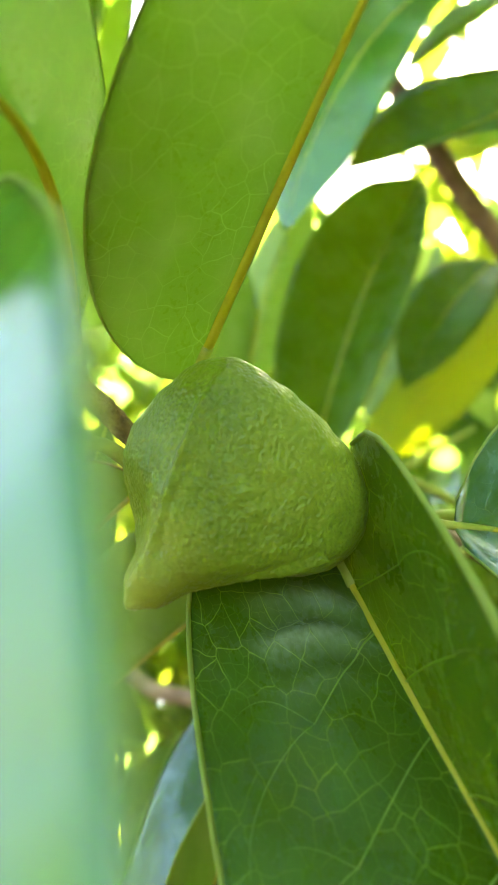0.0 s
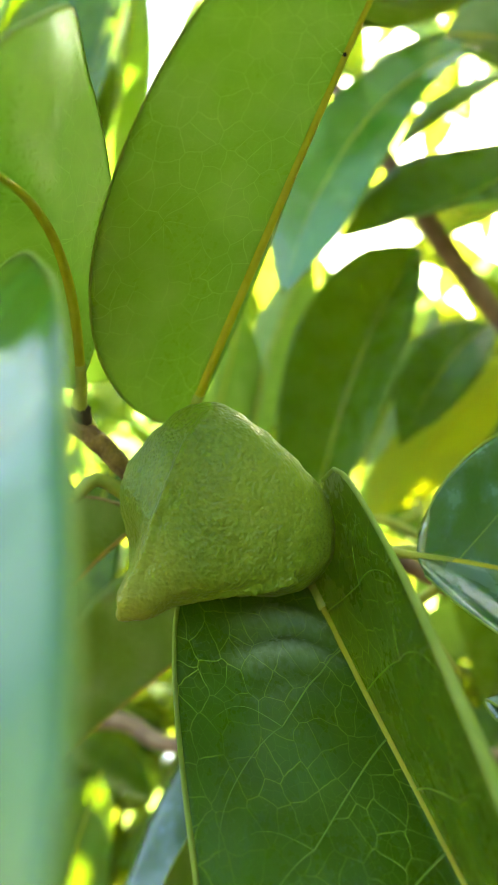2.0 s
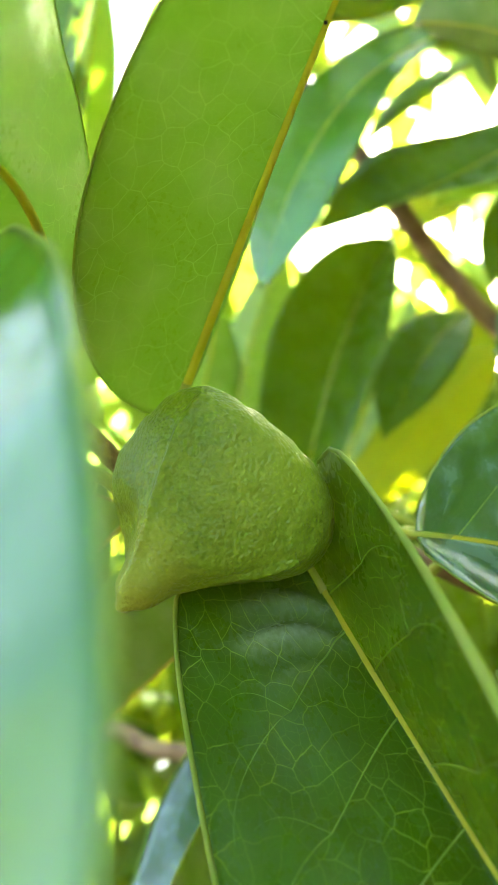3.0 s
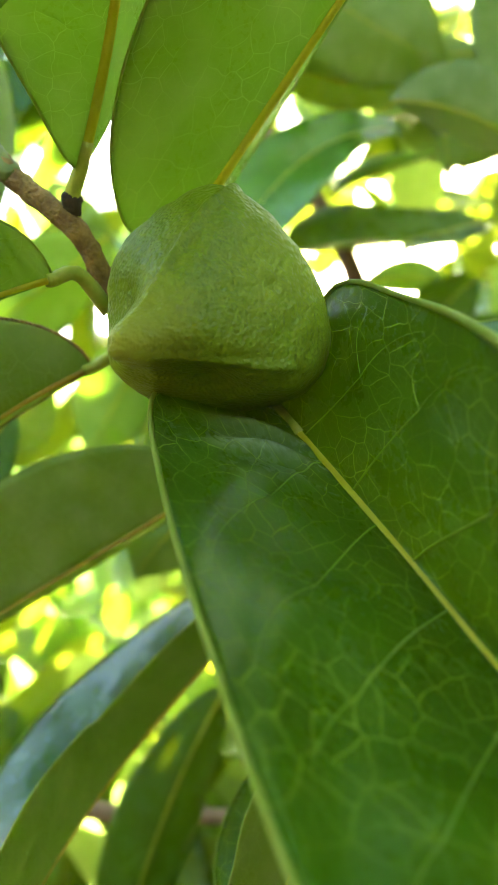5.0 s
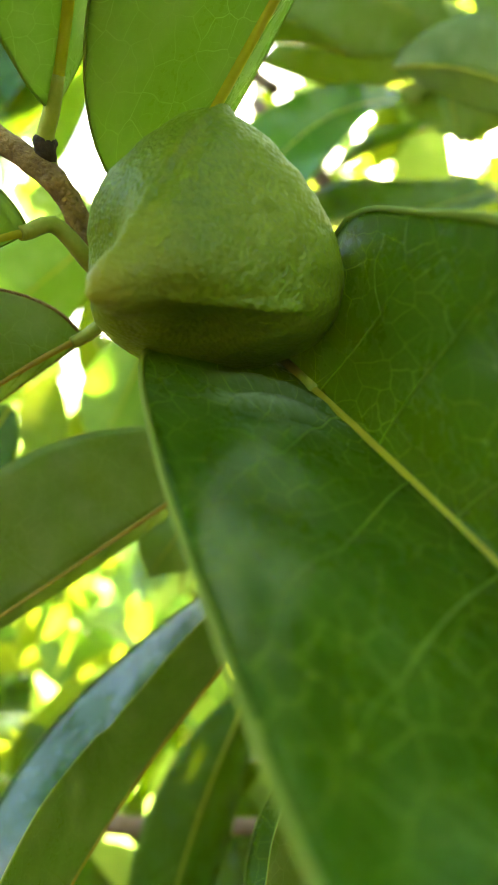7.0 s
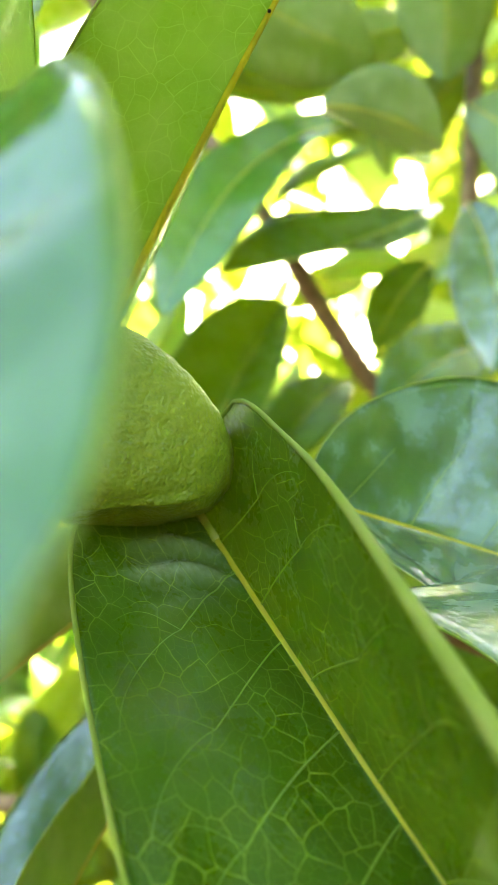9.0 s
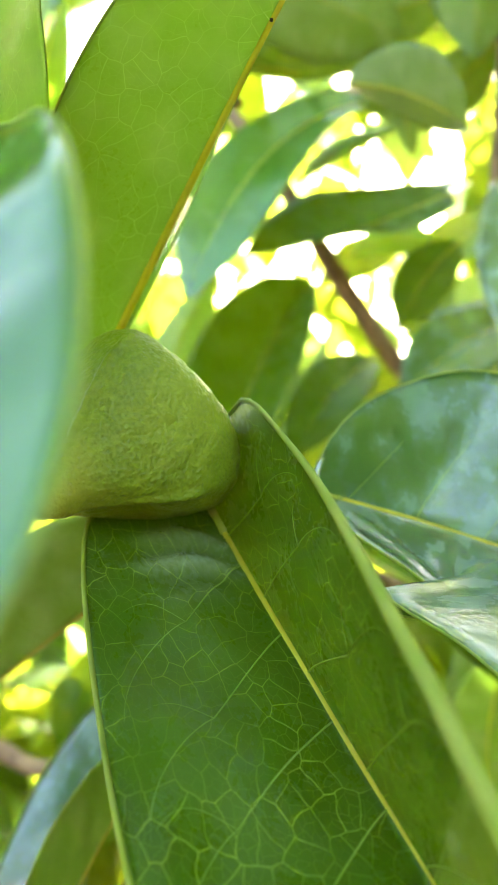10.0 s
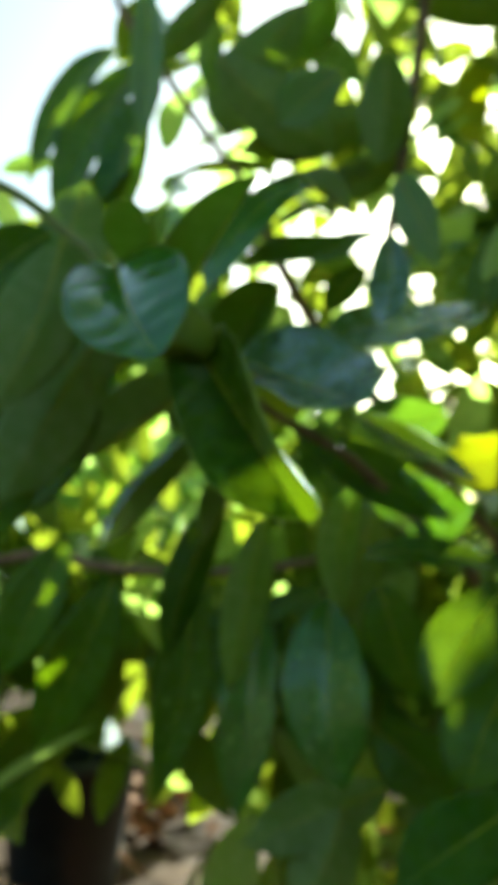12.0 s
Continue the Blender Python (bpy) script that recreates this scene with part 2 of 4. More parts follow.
def spline(points, n):
    """n points of a smooth curve through the given ones."""
    p = [Vector(q) for q in points]
    p = [2 * p[0] - p[1]] + p + [2 * p[-1] - p[-2]]
    out = []
    spans = len(p) - 3
    for i in range(n):
        x = i / (n - 1) * spans
        k = min(int(x), spans - 1)
        t = x - k
        a, b, c, d = p[k:k + 4]
        out.append(0.5 * ((2 * b) + (c - a) * t + (2 * a - 5 * b + 4 * c - d) * t * t + (3 * b - a - 3 * c + d) * t ** 3))
    return out


def profile(u, peak, round_base, tip_power=0.85):
    """Half width of a leaf of half width one: rounded base, widest at peak, short drawn-out tip."""
    a = math.log(0.5) / math.log(peak)
    s = max(0.0, math.sin(math.pi * u ** a))
    f = s ** (round_base + (tip_power - round_base) * u)
    return f * (1 - 0.25 * max(0.0, (u - 0.86) / 0.14) ** 0.6 if u < 1 else 0)


LEAF_NUMBER = [0]


def leaf(parent, base, mid, tip, face, width, folds=(18, 18), fold_run=(0, 0), wrinkle=0.0, quilt=0.0, specks=0, curl=0.0, twist=0.0, wave=0.012, peak=0.52, round_base=0.55,
         fine=False, veins=0, tip_power=0.85, asym=1.0, asym_run=0.0, tip_twist=0.0, bulge=0.0007, petiole=None, skins=None, rib=0.0008, label="", pet_r=0.0015, vein_r=0.7, margin_r=0.00028, rim=None, rib_skin=None, crease=0.075, rows=66, edge_roll=0.0, vein_bend=(1.0, 1.0), vein_lift=0.0):
    """A leaf of a twig: two-skinned blade on a curved midrib; face is the way its upper side looks at mid-length."""
    LEAF_NUMBER[0] += 1
    rnd = random.Random(LEAF_NUMBER[0])
    base, mid, tip, face = Vector(base), Vector(mid), Vector(tip), Vector(face)
    ctrl = 2 * mid - (base + tip) / 2
    phase = rnd.uniform(0, 6.28)
    half = width / 2
    length = (mid - base).length + (tip - mid).length

    def spine(u):
        p = base * (1 - u) ** 2 + ctrl * (2 * u * (1 - u)) + tip * u * u
        t = ((ctrl - base) * (1 - u) + (tip - ctrl) * u).normalized()
        n = face - t * face.dot(t)
        n = Matrix.Rotation(radians(twist * (u - 0.5) + tip_twist * max(0.0, (u - 0.5) / 0.5) ** 1.5), 3, t) @ n.normalized()
        return p, t, n

    def surface(u, s, lift=0.0):
        p, t, n = spine(u)
        side = t.cross(n)
        w = half * profile(u, peak, round_base, tip_power) if 0 < u < 1 else 0.0
        k = 0 if s >= 0 else 1
        f = radians(folds[k] + fold_run[k] * (u - 0.5))
        w *= 1.0 if s >= 0 else asym + asym_run * (u - 0.5)
        x = abs(s)
        rise = math.sin(f) * x * w + curl * x * x * w * w / half
        rise += wave * half * 2 * x * x * math.sin(u * 13 + phase + (1.7 if s > 0 else 0))
        rise += wave * 0.5 * half * math.sin(u * 27 + phase * 2) * x * min(1.0, 4 * x)
        rise += bulge * x ** 0.5 * noise.noise(Vector((s * w * 70 + phase * 9, u * length * 55, phase))) if w else 0.0
        if quilt:
            rise += quilt * 4 * x * (1 - x) * profile(u, peak, 0.5) * (math.sin((u - 0.16 * x) * 19 + (0.8 if s > 0 else 0) + 1.6 * noise.noise(Vector((u * 3, s * 2, phase)))) ** 2 - 0.5)
        if wrinkle and s > 0:
            rise += wrinkle * math.exp(-((u - crease) / 0.045) ** 2) * math.sin(min(1.0, x * 1.5) * 3.1) * math.sin(u * 165 + x * 11 + 2 * math.sin(x * 7))
        across = (1 if s >= 0 else -1) * math.cos(f) * x * w
        return p + side * across + n * (rise + lift)

    def crest_pale(u, s):
        """Silvery paler skin on the crests of the creases."""
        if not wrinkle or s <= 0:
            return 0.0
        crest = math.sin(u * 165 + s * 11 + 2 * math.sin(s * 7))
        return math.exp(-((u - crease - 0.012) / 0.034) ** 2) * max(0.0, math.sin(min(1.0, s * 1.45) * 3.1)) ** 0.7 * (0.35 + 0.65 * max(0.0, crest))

    nu, nv = (rows, 24 if wrinkle else 12) if fine else (20, 5)
    thick = 0.00016
    bm = bmesh.new()
    uvl = bm.loops.layers.uv.new("UVMap")
    pale_layer = bm.verts.layers.float.new("crest_pale") if wrinkle else None
    sheets = []
    for lift in (thick, -thick):
        grid = []
        for i in range(nu + 1):
            u = 0.004 + 0.992 * i / nu
            w = half * profile(u, peak, round_base, tip_power)
            row = []
            for j in range(-nv, nv + 1):
                s = j / nv
                vert = bm.verts.new(surface(u, s, lift))
                if pale_layer:
                    vert[pale_layer] = crest_pale(u, s)
                row.append((vert, (s * w * 100, u * length * 100)))
            grid.append(row)
        sheets.append(grid)
    off = rnd.uniform(0, 50)

    def quad(cells, index):
        f = bm.faces.new([c[0] for c in cells])
        f.material_index = index
        for loop, c in zip(f.loops, cells):
            loop[uvl].uv = (c[1][0] + off, c[1][1] + off)

    for k, grid in enumerate(sheets):
        for i in range(nu):
            for j in range(2 * nv):
                cells = [grid[i][j], grid[i][j + 1], grid[i + 1][j + 1], grid[i + 1][j]]
                quad(cells if k else cells[::-1], k)
    for j in (0, 2 * nv):
        for i in range(nu):
            cells = [sheets[0][i][j], sheets[0][i + 1][j], sheets[1][i + 1][j], sheets[1][i][j]]
            quad(cells if j else cells[::-1], 2)
    for i in (0, nu):
        for j in range(2 * nv):
            cells = [sheets[0][i][j], sheets[0][i][j + 1], sheets[1][i][j + 1], sheets[1][i][j]]
            quad(cells if i == 0 else cells[::-1], 2)
    top, under = skins or (TOP, UNDER)
    blade = part("leaf", bm, [top, under, RIM], parent, label)
    steps = 26 if fine else 12
    bm = bmesh.new()
    pts = [spine(0.97 * i / (steps - 1))[0] for i in range(steps)]
    tube(bm, pts, [rib * (1 - 0.75 * i / (steps - 1)) for i in range(steps)], 8 if fine else 5)
    part("midrib", bm, rib_skin or RIB, blade)
    if fine:
        for side in (0, 1):
            bm = bmesh.new()
            edge = [surface(0.004 + 0.992 * i / 60, 1 if side else -1) for i in range(61)]
            tube(bm, edge, [margin_r + (0 if side else edge_roll * min(1.0, max(0.0, i / 60 - 0.12) / 0.3) * (1 - (i / 60) ** 4)) for i in range(61)], 6)
            part("margin", bm, rim or RIM, blade, "browned leaf margin" if rim else "pale thickened leaf margin")
    for k in range(specks):
        u = rnd.uniform(0.12, 0.8)
        p, t, n = spine(u)
        out = n if rnd.random() < 0.5 or skins == (WAXY, UNDER) else -n
        bm = bmesh.new()
        bmesh.ops.create_icosphere(bm, subdivisions=1, radius=rnd.uniform(0.0002, 0.00042), matrix=Matrix.Translation(p + out * rib * (1 - 0.75 * u) * 0.9 + t.cross(n) * rnd.uniform(-0.4, 0.4) * rib))
        part("speck", bm, SCAR, blade, "dark scar on the midrib")
    for k in range(veins):
        side = 1 if k % 2 else -1
        u0 = 0.05 + 0.84 * (k + 0.35 * rnd.random()) / veins
        fork = rnd.uniform(0.48, 0.64)
        bend = vein_bend[0 if side > 0 else 1]
        run = rnd.uniform(0.055, 0.085) * bend
        bm = bmesh.new()

        def strand(points, r0, r1):
            n = len(points)
            tube(bm, [surface(min(0.985, max(0.01, u)), side * max(0.002, min(0.97, x)), vein_lift) for u, x in points], [vein_r * (r0 + (r1 - r0) * i / (n - 1)) for i in range(n)], 6)

        uf = u0 + run
        strand([(u0 + run * (i / 18) ** 1.2, fork * i / 18) for i in range(19)], 0.00034, 0.00022)
        strand([(uf + 0.085 * bend * (i / 14) ** 1.4, fork + (0.90 - fork) * math.sin(i / 14 * 1.45)) for i in range(15)], 0.00019, 0.00007)
        strand([(uf - 0.018 * math.sin(i / 12 * 3.0) - 0.012 * i / 12, fork + (0.88 - fork) * i / 12) for i in range(13)], 0.00015, 0.00006)
        part("side_vein", bm, LITVEIN if top is LIGHTSKIN else VEIN, blade)
    if petiole is not None:
        bm = bmesh.new()
        t0 = spine(0.0)[1]
        foot = Vector(petiole)
        knee = base - t0 * (foot - base).length * 0.45
        tube(bm, spline([foot, knee, base, spine(0.06)[0]], 12), [pet_r * (1.15 - 0.3 * i / 11) for i in range(12)], 9, 0.08)
        part("petiole", bm, GREENSTEM, blade)
    return blade


def stem(name, parent, points, r0, r1, mat, n=28, lumps=0.25, sides=12, label=""):
    bm = bmesh.new()
    tube(bm, spline(points, n), [r0 + (r1 - r0) * i / (n - 1) for i in range(n)], sides, lumps, n)
    return part(name, bm, mat, parent, label)


# ---- ground ----
def ground_sheet():
    bm = bmesh.new()
    n = 60
    grid = []
    for i in range(n + 1):
        row = []
        for j in range(n + 1):
            a, b = (i / n * 2 - 1), (j / n * 2 - 1)
            x, y = 60 * a * abs(a) ** 1.5, 60 * b * abs(b) ** 1.5 + 2
            z = 0.05 * noise.noise(Vector((x * 0.9, y * 0.9, 0))) + 0.02 * noise.noise(Vector((x * 4, y * 4, 3)))
            row.append(bm.verts.new((x, y, 0.45 + z)))
        grid.append(row)
    for i in range(n):
        for j in range(n):
            bm.faces.new((grid[i][j], grid[i + 1][j], grid[i + 1][j + 1], grid[i][j + 1]))
    return tagged(part("ground", bm, SOIL, None), "bare brown soil littered with dry leaves", "ground", kind="structure")


soil = ground_sheet()

# ---- the tree: trunks and limbs that carry the twigs ----
tree = thing("fruit_tree", (0.85, 0.95, 0.42), "brown trunks and limbs of a small fruit tree", "tree trunk")
stem("trunk", tree, [(0.86, 0.98, 0.40), (0.84, 0.93, 0.80), (0.88, 0.90, 1.25), (0.99, 0.84, 1.75), (1.02, 0.80, 2.5)], 0.036, 0.016, REDBARK, 40, 0.2, 14)
stem("trunk", tree, [(0.83, 0.97, 0.42), (0.30, 1.15, 0.50), (-0.45, 1.05, 0.85), (-0.62, 0.80, 1.40), (-0.55, 0.62, 1.90), (-0.40, 0.60, 2.4)], 0.030, 0.010, REDBARK, 44, 0.2, 14)

# ---- the fruiting twig ----
twig = thing("fruiting_twig", (0.030, 0.20, 1.44), "brown twig with large glossy green leaves round a young fruit", "twig")
stem("stem", twig, [(-0.615, 0.76, 1.50), (-0.30, 0.42, 1.58), (-0.10, 0.24, 1.53), (-0.0158, 0.2084, 1.4815), (0.0063, 0.1999, 1.4593), (0.0165, 0.1957, 1.4483), (0.0243, 0.1938, 1.4407)], 0.0050, 0.0024, GREENBARK, 60, 0.15)
stem("woody_joint", twig, [(0.0207, 0.1946, 1.4441), (0.0271, 0.1933, 1.4386), (0.0381, 0.1915, 1.4305), (0.0465, 0.1956, 1.4209), (0.060, 0.192, 1.408)], 0.0025, 0.0021, BARK, 40, 0.22, 14, "brown scaly length of twig that bears the fruit")
stem("side_stub", twig, [(0.0214, 0.1947, 1.4431), (0.0174, 0.1925, 1.4396), (0.0095, 0.1899, 1.4342)], 0.0019, 0.0016, GREENBARK, 12, 0.12)
stem("side_shoot", twig, [(0.0121, 0.1972, 1.4540), (0.0123, 0.1939, 1.4586), (0.0135, 0.1873, 1.4675)], 0.0022, 0.0018, GREENSTEM, 12, 0.1)

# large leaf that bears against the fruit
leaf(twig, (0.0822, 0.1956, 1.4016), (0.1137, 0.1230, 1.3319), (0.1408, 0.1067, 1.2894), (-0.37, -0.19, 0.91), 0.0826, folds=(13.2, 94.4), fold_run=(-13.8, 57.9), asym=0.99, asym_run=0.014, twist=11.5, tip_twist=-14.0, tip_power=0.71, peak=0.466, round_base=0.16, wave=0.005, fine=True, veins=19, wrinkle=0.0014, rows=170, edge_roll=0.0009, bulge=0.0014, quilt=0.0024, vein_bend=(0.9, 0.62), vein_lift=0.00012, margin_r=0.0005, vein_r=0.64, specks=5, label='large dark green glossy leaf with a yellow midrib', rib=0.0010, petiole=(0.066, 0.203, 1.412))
# upper leaf, seen from below
leaf(twig, (0.0575, 0.2031, 1.4323), (0.0868, 0.1501, 1.4778), (0.1018, 0.1240, 1.4984), (0.08, 0.96, 0.28), 0.0623, folds=(-37.0, 95.7), fold_run=(-5.3, 7.3), asym=0.79, asym_run=0.002, twist=9.3, tip_twist=13.7, tip_power=0.49, peak=0.333, round_base=0.651, fine=True, veins=11, vein_r=0.42, specks=4, skins=(LIGHTSKIN, UNDER), label='light green underside of a leaf lit from behind', rib=0.0012, petiole=(0.058, 0.198, 1.415))
# folded leaf on the petiole with a dark ring
leaf(twig, (0.0374, 0.1854, 1.4405), (0.0415, 0.1468, 1.4614), (0.0382, 0.0943, 1.4497), (-0.53, 0.19, 0.83), 0.0606, folds=(24, 40.3), fold_run=(58, 15.8), asym=0.89, twist=4.5, tip_twist=-56, tip_power=1.0, fine=True, veins=13, peak=0.584, round_base=0.478, vein_r=0.35, skins=(LIGHTSKIN, UNDER), label='light green leaf folded along its midrib', rib=0.0013, petiole=(0.0385, 0.194, 1.43), pet_r=0.0016)
# nearest leaf
leaf(twig, (0.0211, 0.1570, 1.4452), (0.0323, 0.0908, 1.4005), (0.0508, 0.0520, 1.3643), (-0.17, -0.72, 0.67), 0.0691, folds=(9.3, 28.3), fold_run=(-30.9, -21.4), asym=1.10, asym_run=-0.423, twist=6.7, tip_twist=-1.5, tip_power=0.57, peak=0.517, round_base=0.416, fine=True, veins=14, bulge=0.001, quilt=0.0013, specks=3, vein_r=0.5, skins=(WAXY, UNDER), label='bluish green glossy leaf hanging nearest', rib=0.0008, petiole=(0.0133, 0.1888, 1.4636), pet_r=0.0012)
# small leaves on the left of the twig
leaf(twig, (0.0352, 0.1888, 1.4178), (0.0247, 0.1841, 1.4097), (0.0113, 0.1798, 1.3981), (-0.48, 0.86, 0.18), 0.034, folds=(85, 0), fine=True, veins=9, vein_r=0.4, quilt=0.0008, skins=(UNDER, UNDER), petiole=(0.0468, 0.1948, 1.4155), label='small folded pale green leaf')
leaf(twig, (0.0445, 0.2193, 1.4109), (0.0261, 0.2176, 1.3958), (0.0064, 0.2157, 1.3740), (-0.23, 0.96, 0.15), 0.046, folds=(85, 0), fine=True, veins=11, petiole=(0.0636, 0.2212, 1.4073), rim=BARK, margin_r=0.0004, rib_skin=BROWNRIB, label='olive green leaf with a browned edge')
leaf(twig, (0.0836, 0.2502, 1.3951), (0.0459, 0.2632, 1.3669), (-0.0023, 0.2695, 1.3302), (0.11, 0.98, 0.15), 0.062, folds=(85, 0), fine=True, veins=13, petiole=(0.068, 0.196, 1.4), rib_skin=BROWNRIB, label='olive green underside of a long leaf')
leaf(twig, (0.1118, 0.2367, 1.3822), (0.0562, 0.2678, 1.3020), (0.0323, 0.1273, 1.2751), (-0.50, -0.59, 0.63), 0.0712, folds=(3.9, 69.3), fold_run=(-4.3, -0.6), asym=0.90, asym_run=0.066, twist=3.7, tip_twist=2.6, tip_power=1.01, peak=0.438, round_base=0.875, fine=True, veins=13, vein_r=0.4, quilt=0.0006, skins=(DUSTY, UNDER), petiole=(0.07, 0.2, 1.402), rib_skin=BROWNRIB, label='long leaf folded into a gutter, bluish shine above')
leaf(twig, (0.1158, 0.2336, 1.3357), (0.1082, 0.2367, 1.3070), (0.0939, 0.2362, 1.2758), (-0.60, 0.10, 0.80), 0.05, folds=(45, 45), fine=True, veins=11, petiole=(0.078, 0.2, 1.398), label='leaf folded into a gutter, bluish shine above')
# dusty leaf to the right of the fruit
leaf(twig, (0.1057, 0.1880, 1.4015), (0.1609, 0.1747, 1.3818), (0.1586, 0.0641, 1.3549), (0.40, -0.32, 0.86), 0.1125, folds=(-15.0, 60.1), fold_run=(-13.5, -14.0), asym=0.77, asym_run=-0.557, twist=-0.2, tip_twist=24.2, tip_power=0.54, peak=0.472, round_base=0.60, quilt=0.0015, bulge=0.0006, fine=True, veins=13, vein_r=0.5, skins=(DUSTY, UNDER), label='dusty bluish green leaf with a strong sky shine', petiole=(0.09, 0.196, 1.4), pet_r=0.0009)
leaf(twig, (0.1669, 0.3036, 1.3776), (0.2367, 0.2977, 1.3413), (0.3061, 0.2907, 1.3125), (-0.30, -0.92, 0.25), 0.046, folds=(10, 12), veins=0, label='dark green leaf under the dusty one', petiole=(0.085, 0.208, 1.398))
bm = bmesh.new()
tube(bm, spline([(0.0370, 0.1912, 1.4335), (0.0366, 0.1901, 1.4348), (0.0364, 0.1892, 1.4360), (0.0365, 0.1885, 1.4369)], 9), [0.0017, 0.0020, 0.0021, 0.0022, 0.0021, 0.0022, 0.0021, 0.0019, 0.0016], 10, 0.3)
part("leaf_scar", bm, SCAR, twig, "black corky ring at the foot of a petiole")


def fruit_body():
    """Young fruit: a rounded body with blunt faces and a nose, warty skin."""
    faces = [((0.32, -0.94, 0.09), 0.0147), ((-0.67, -0.67, 0.31), 0.0183), ((0.65, 0.17, 0.74), 0.0165), ((0.07, -0.13, -0.99), 0.0157),
             ((0.98, -0.20, 0.07), 0.0227), ((0.05, 0.99, 0.14), 0.0205), ((-0.47, 0.51, 0.72), 0.0191), ((-0.94, 0.33, -0.08), 0.0220),
             ((-0.63, 0.55, -0.55), 0.0236), ((0.70, -0.63, -0.32), 0.0228), ((0.17, -0.57, 0.80), 0.0223), ((0.67, 0.38, -0.64), 0.0217)]
    faces = [(Vector(n).normalized(), h) for n, h in faces]
    nose = Vector((-0.58, -0.58, -0.57)).normalized()
    crest = Vector((-0.12, -0.42, 0.90)).normalized()
    plane = nose.cross(crest).normalized()
    heel = Vector((0.66, -0.55, -0.52)).normalized()
    sill = nose.cross(heel).normalized()
    pinch = Vector((-0.92, -0.27, -0.29)).normalized()
    hollow = Vector((0.0, -0.42, -0.90)).normalized()
    bm = bmesh.new()
    bmesh.ops.create_icosphere(bm, subdivisions=6, radius=1.0)
    for v in bm.verts:
        d = v.co.normalized()
        k = 6.0
        total = (1 / 0.0340) ** k
        for n, h in faces:
            c = d.dot(n)
            if c > 0.05:
                total += (c / (h * 1.045)) ** k
        r = total ** (-1 / k)
        r += 0.0040 * math.exp(-(d.angle(nose) / 0.20) ** 4)
        for end, half_plane, height in ((crest, plane, 0.0012), (heel, sill, 0.0010)):
            if d.angle(nose) + d.angle(end) < nose.angle(end) + 0.10:
                r += height * math.exp(-(d.dot(half_plane) / 0.042) ** 2)
        r -= 0.0060 * math.exp(-(d.angle(pinch) / 0.36) ** 2)
        r -= 0.0036 * math.exp(-(d.angle(hollow) / 0.36) ** 2)
        q = d * 260 * 0.025
        r += 0.00038 * noise.noise(d * 6) + 0.00006 * (0.5 - abs(noise.noise(d * 23))) + 0.00010 * noise.noise(d * 40) + 0.00010 * noise.noise(q * 9)
        v.co = d * r
    ob = part("fruit", bm, FRUIT, None)
    ob.matrix_basis = pose(0.0673, 0.1781, 1.4118, 4.5, 5, 0)
    bm = bmesh.new()
    tube(bm, spline([(0.060, 0.1945, 1.410), (0.064, 0.200, 1.4115), (0.0665, 0.1975, 1.4125)], 8), [0.0022, 0.0021, 0.0020, 0.0020, 0.0021, 0.0023, 0.0026, 0.0030], 10, 0.15)
    part("stalk", bm, BARK, ob, "short woody fruit stalk")
    return tagged(ob, "young green warty fruit with blunt faces hanging on the twig", "fruit")


fruit_body()


# ---- branches behind, with their leaves ----
def leafy_branch(label, points, r0, r1, mat=REDBARK):
    b = thing("leafy_branch", points[0], label, "branch", "branches of the tree")
    stem("stem", b, points, r0, r1, mat, 44, 0.25)
    return b


b1 = leafy_branch("reddish brown branch with long glossy green leaves", [(0.85, 0.90, 1.05), (0.60, 0.62, 1.20), (0.2968, 0.4499, 1.4224), (0.2296, 0.4447, 1.4876), (0.1903, 0.4158, 1.5201), (0.1640, 0.4049, 1.5552), (0.1438, 0.4216, 1.6055), (0.1224, 0.4761, 1.6795)], 0.007, 0.004)
leaf(b1, (0.2063, 0.4234, 1.6547), (0.1326, 0.3772, 1.5903), (0.0895, 0.3656, 1.5065), (-0.02, -0.94, 0.33), 0.0426, folds=(14.3, 21.8), fold_run=(-10.6, -3.9), asym=1.06, asym_run=0.490, twist=4.3, tip_twist=8.5, tip_power=0.71, peak=0.638, round_base=0.341, fine=True, veins=11, petiole=(0.2601, 0.4547, 1.6577), skins=(WAXY, UNDER), label='long dark bluish green leaf with a pointed tip')
leaf(b1, (0.1741, 0.3718, 1.6293), (0.1930, 0.3322, 1.5990), (0.2112, 0.3129, 1.5718), (0.91, 0.22, 0.36), 0.044, folds=(5, 40), veins=9, label='olive underside of an oval leaf')
leaf(b1, (0.2204, 0.4045, 1.6303), (0.1798, 0.3956, 1.6033), (0.1524, 0.4031, 1.5871), (-0.21, -0.52, 0.83), 0.03, folds=(25, 30), skins=(PALE, UNDER), label='thin leaf seen edge-on with a pale shine')
leaf(b1, (0.2344, 0.3896, 1.5807), (0.1741, 0.3887, 1.5541), (0.1185, 0.3807, 1.5364), (-0.01, -0.50, 0.87), 0.0665, folds=(35.6, 8.4), fold_run=(13.8, 37.1), asym=1.07, asym_run=-0.129, twist=2.4, tip_twist=-8.5, tip_power=0.98, peak=0.510, round_base=0.414, veins=9, label='arching leaf, dark above and olive below')
leaf(b1, (0.2784, 0.4569, 1.6245), (0.2420, 0.4463, 1.6035), (0.2110, 0.4446, 1.5842), (0.00, -0.60, 0.80), 0.036, folds=(12, 12), skins=(DUSTY, UNDER), label='small dusty dark leaf')
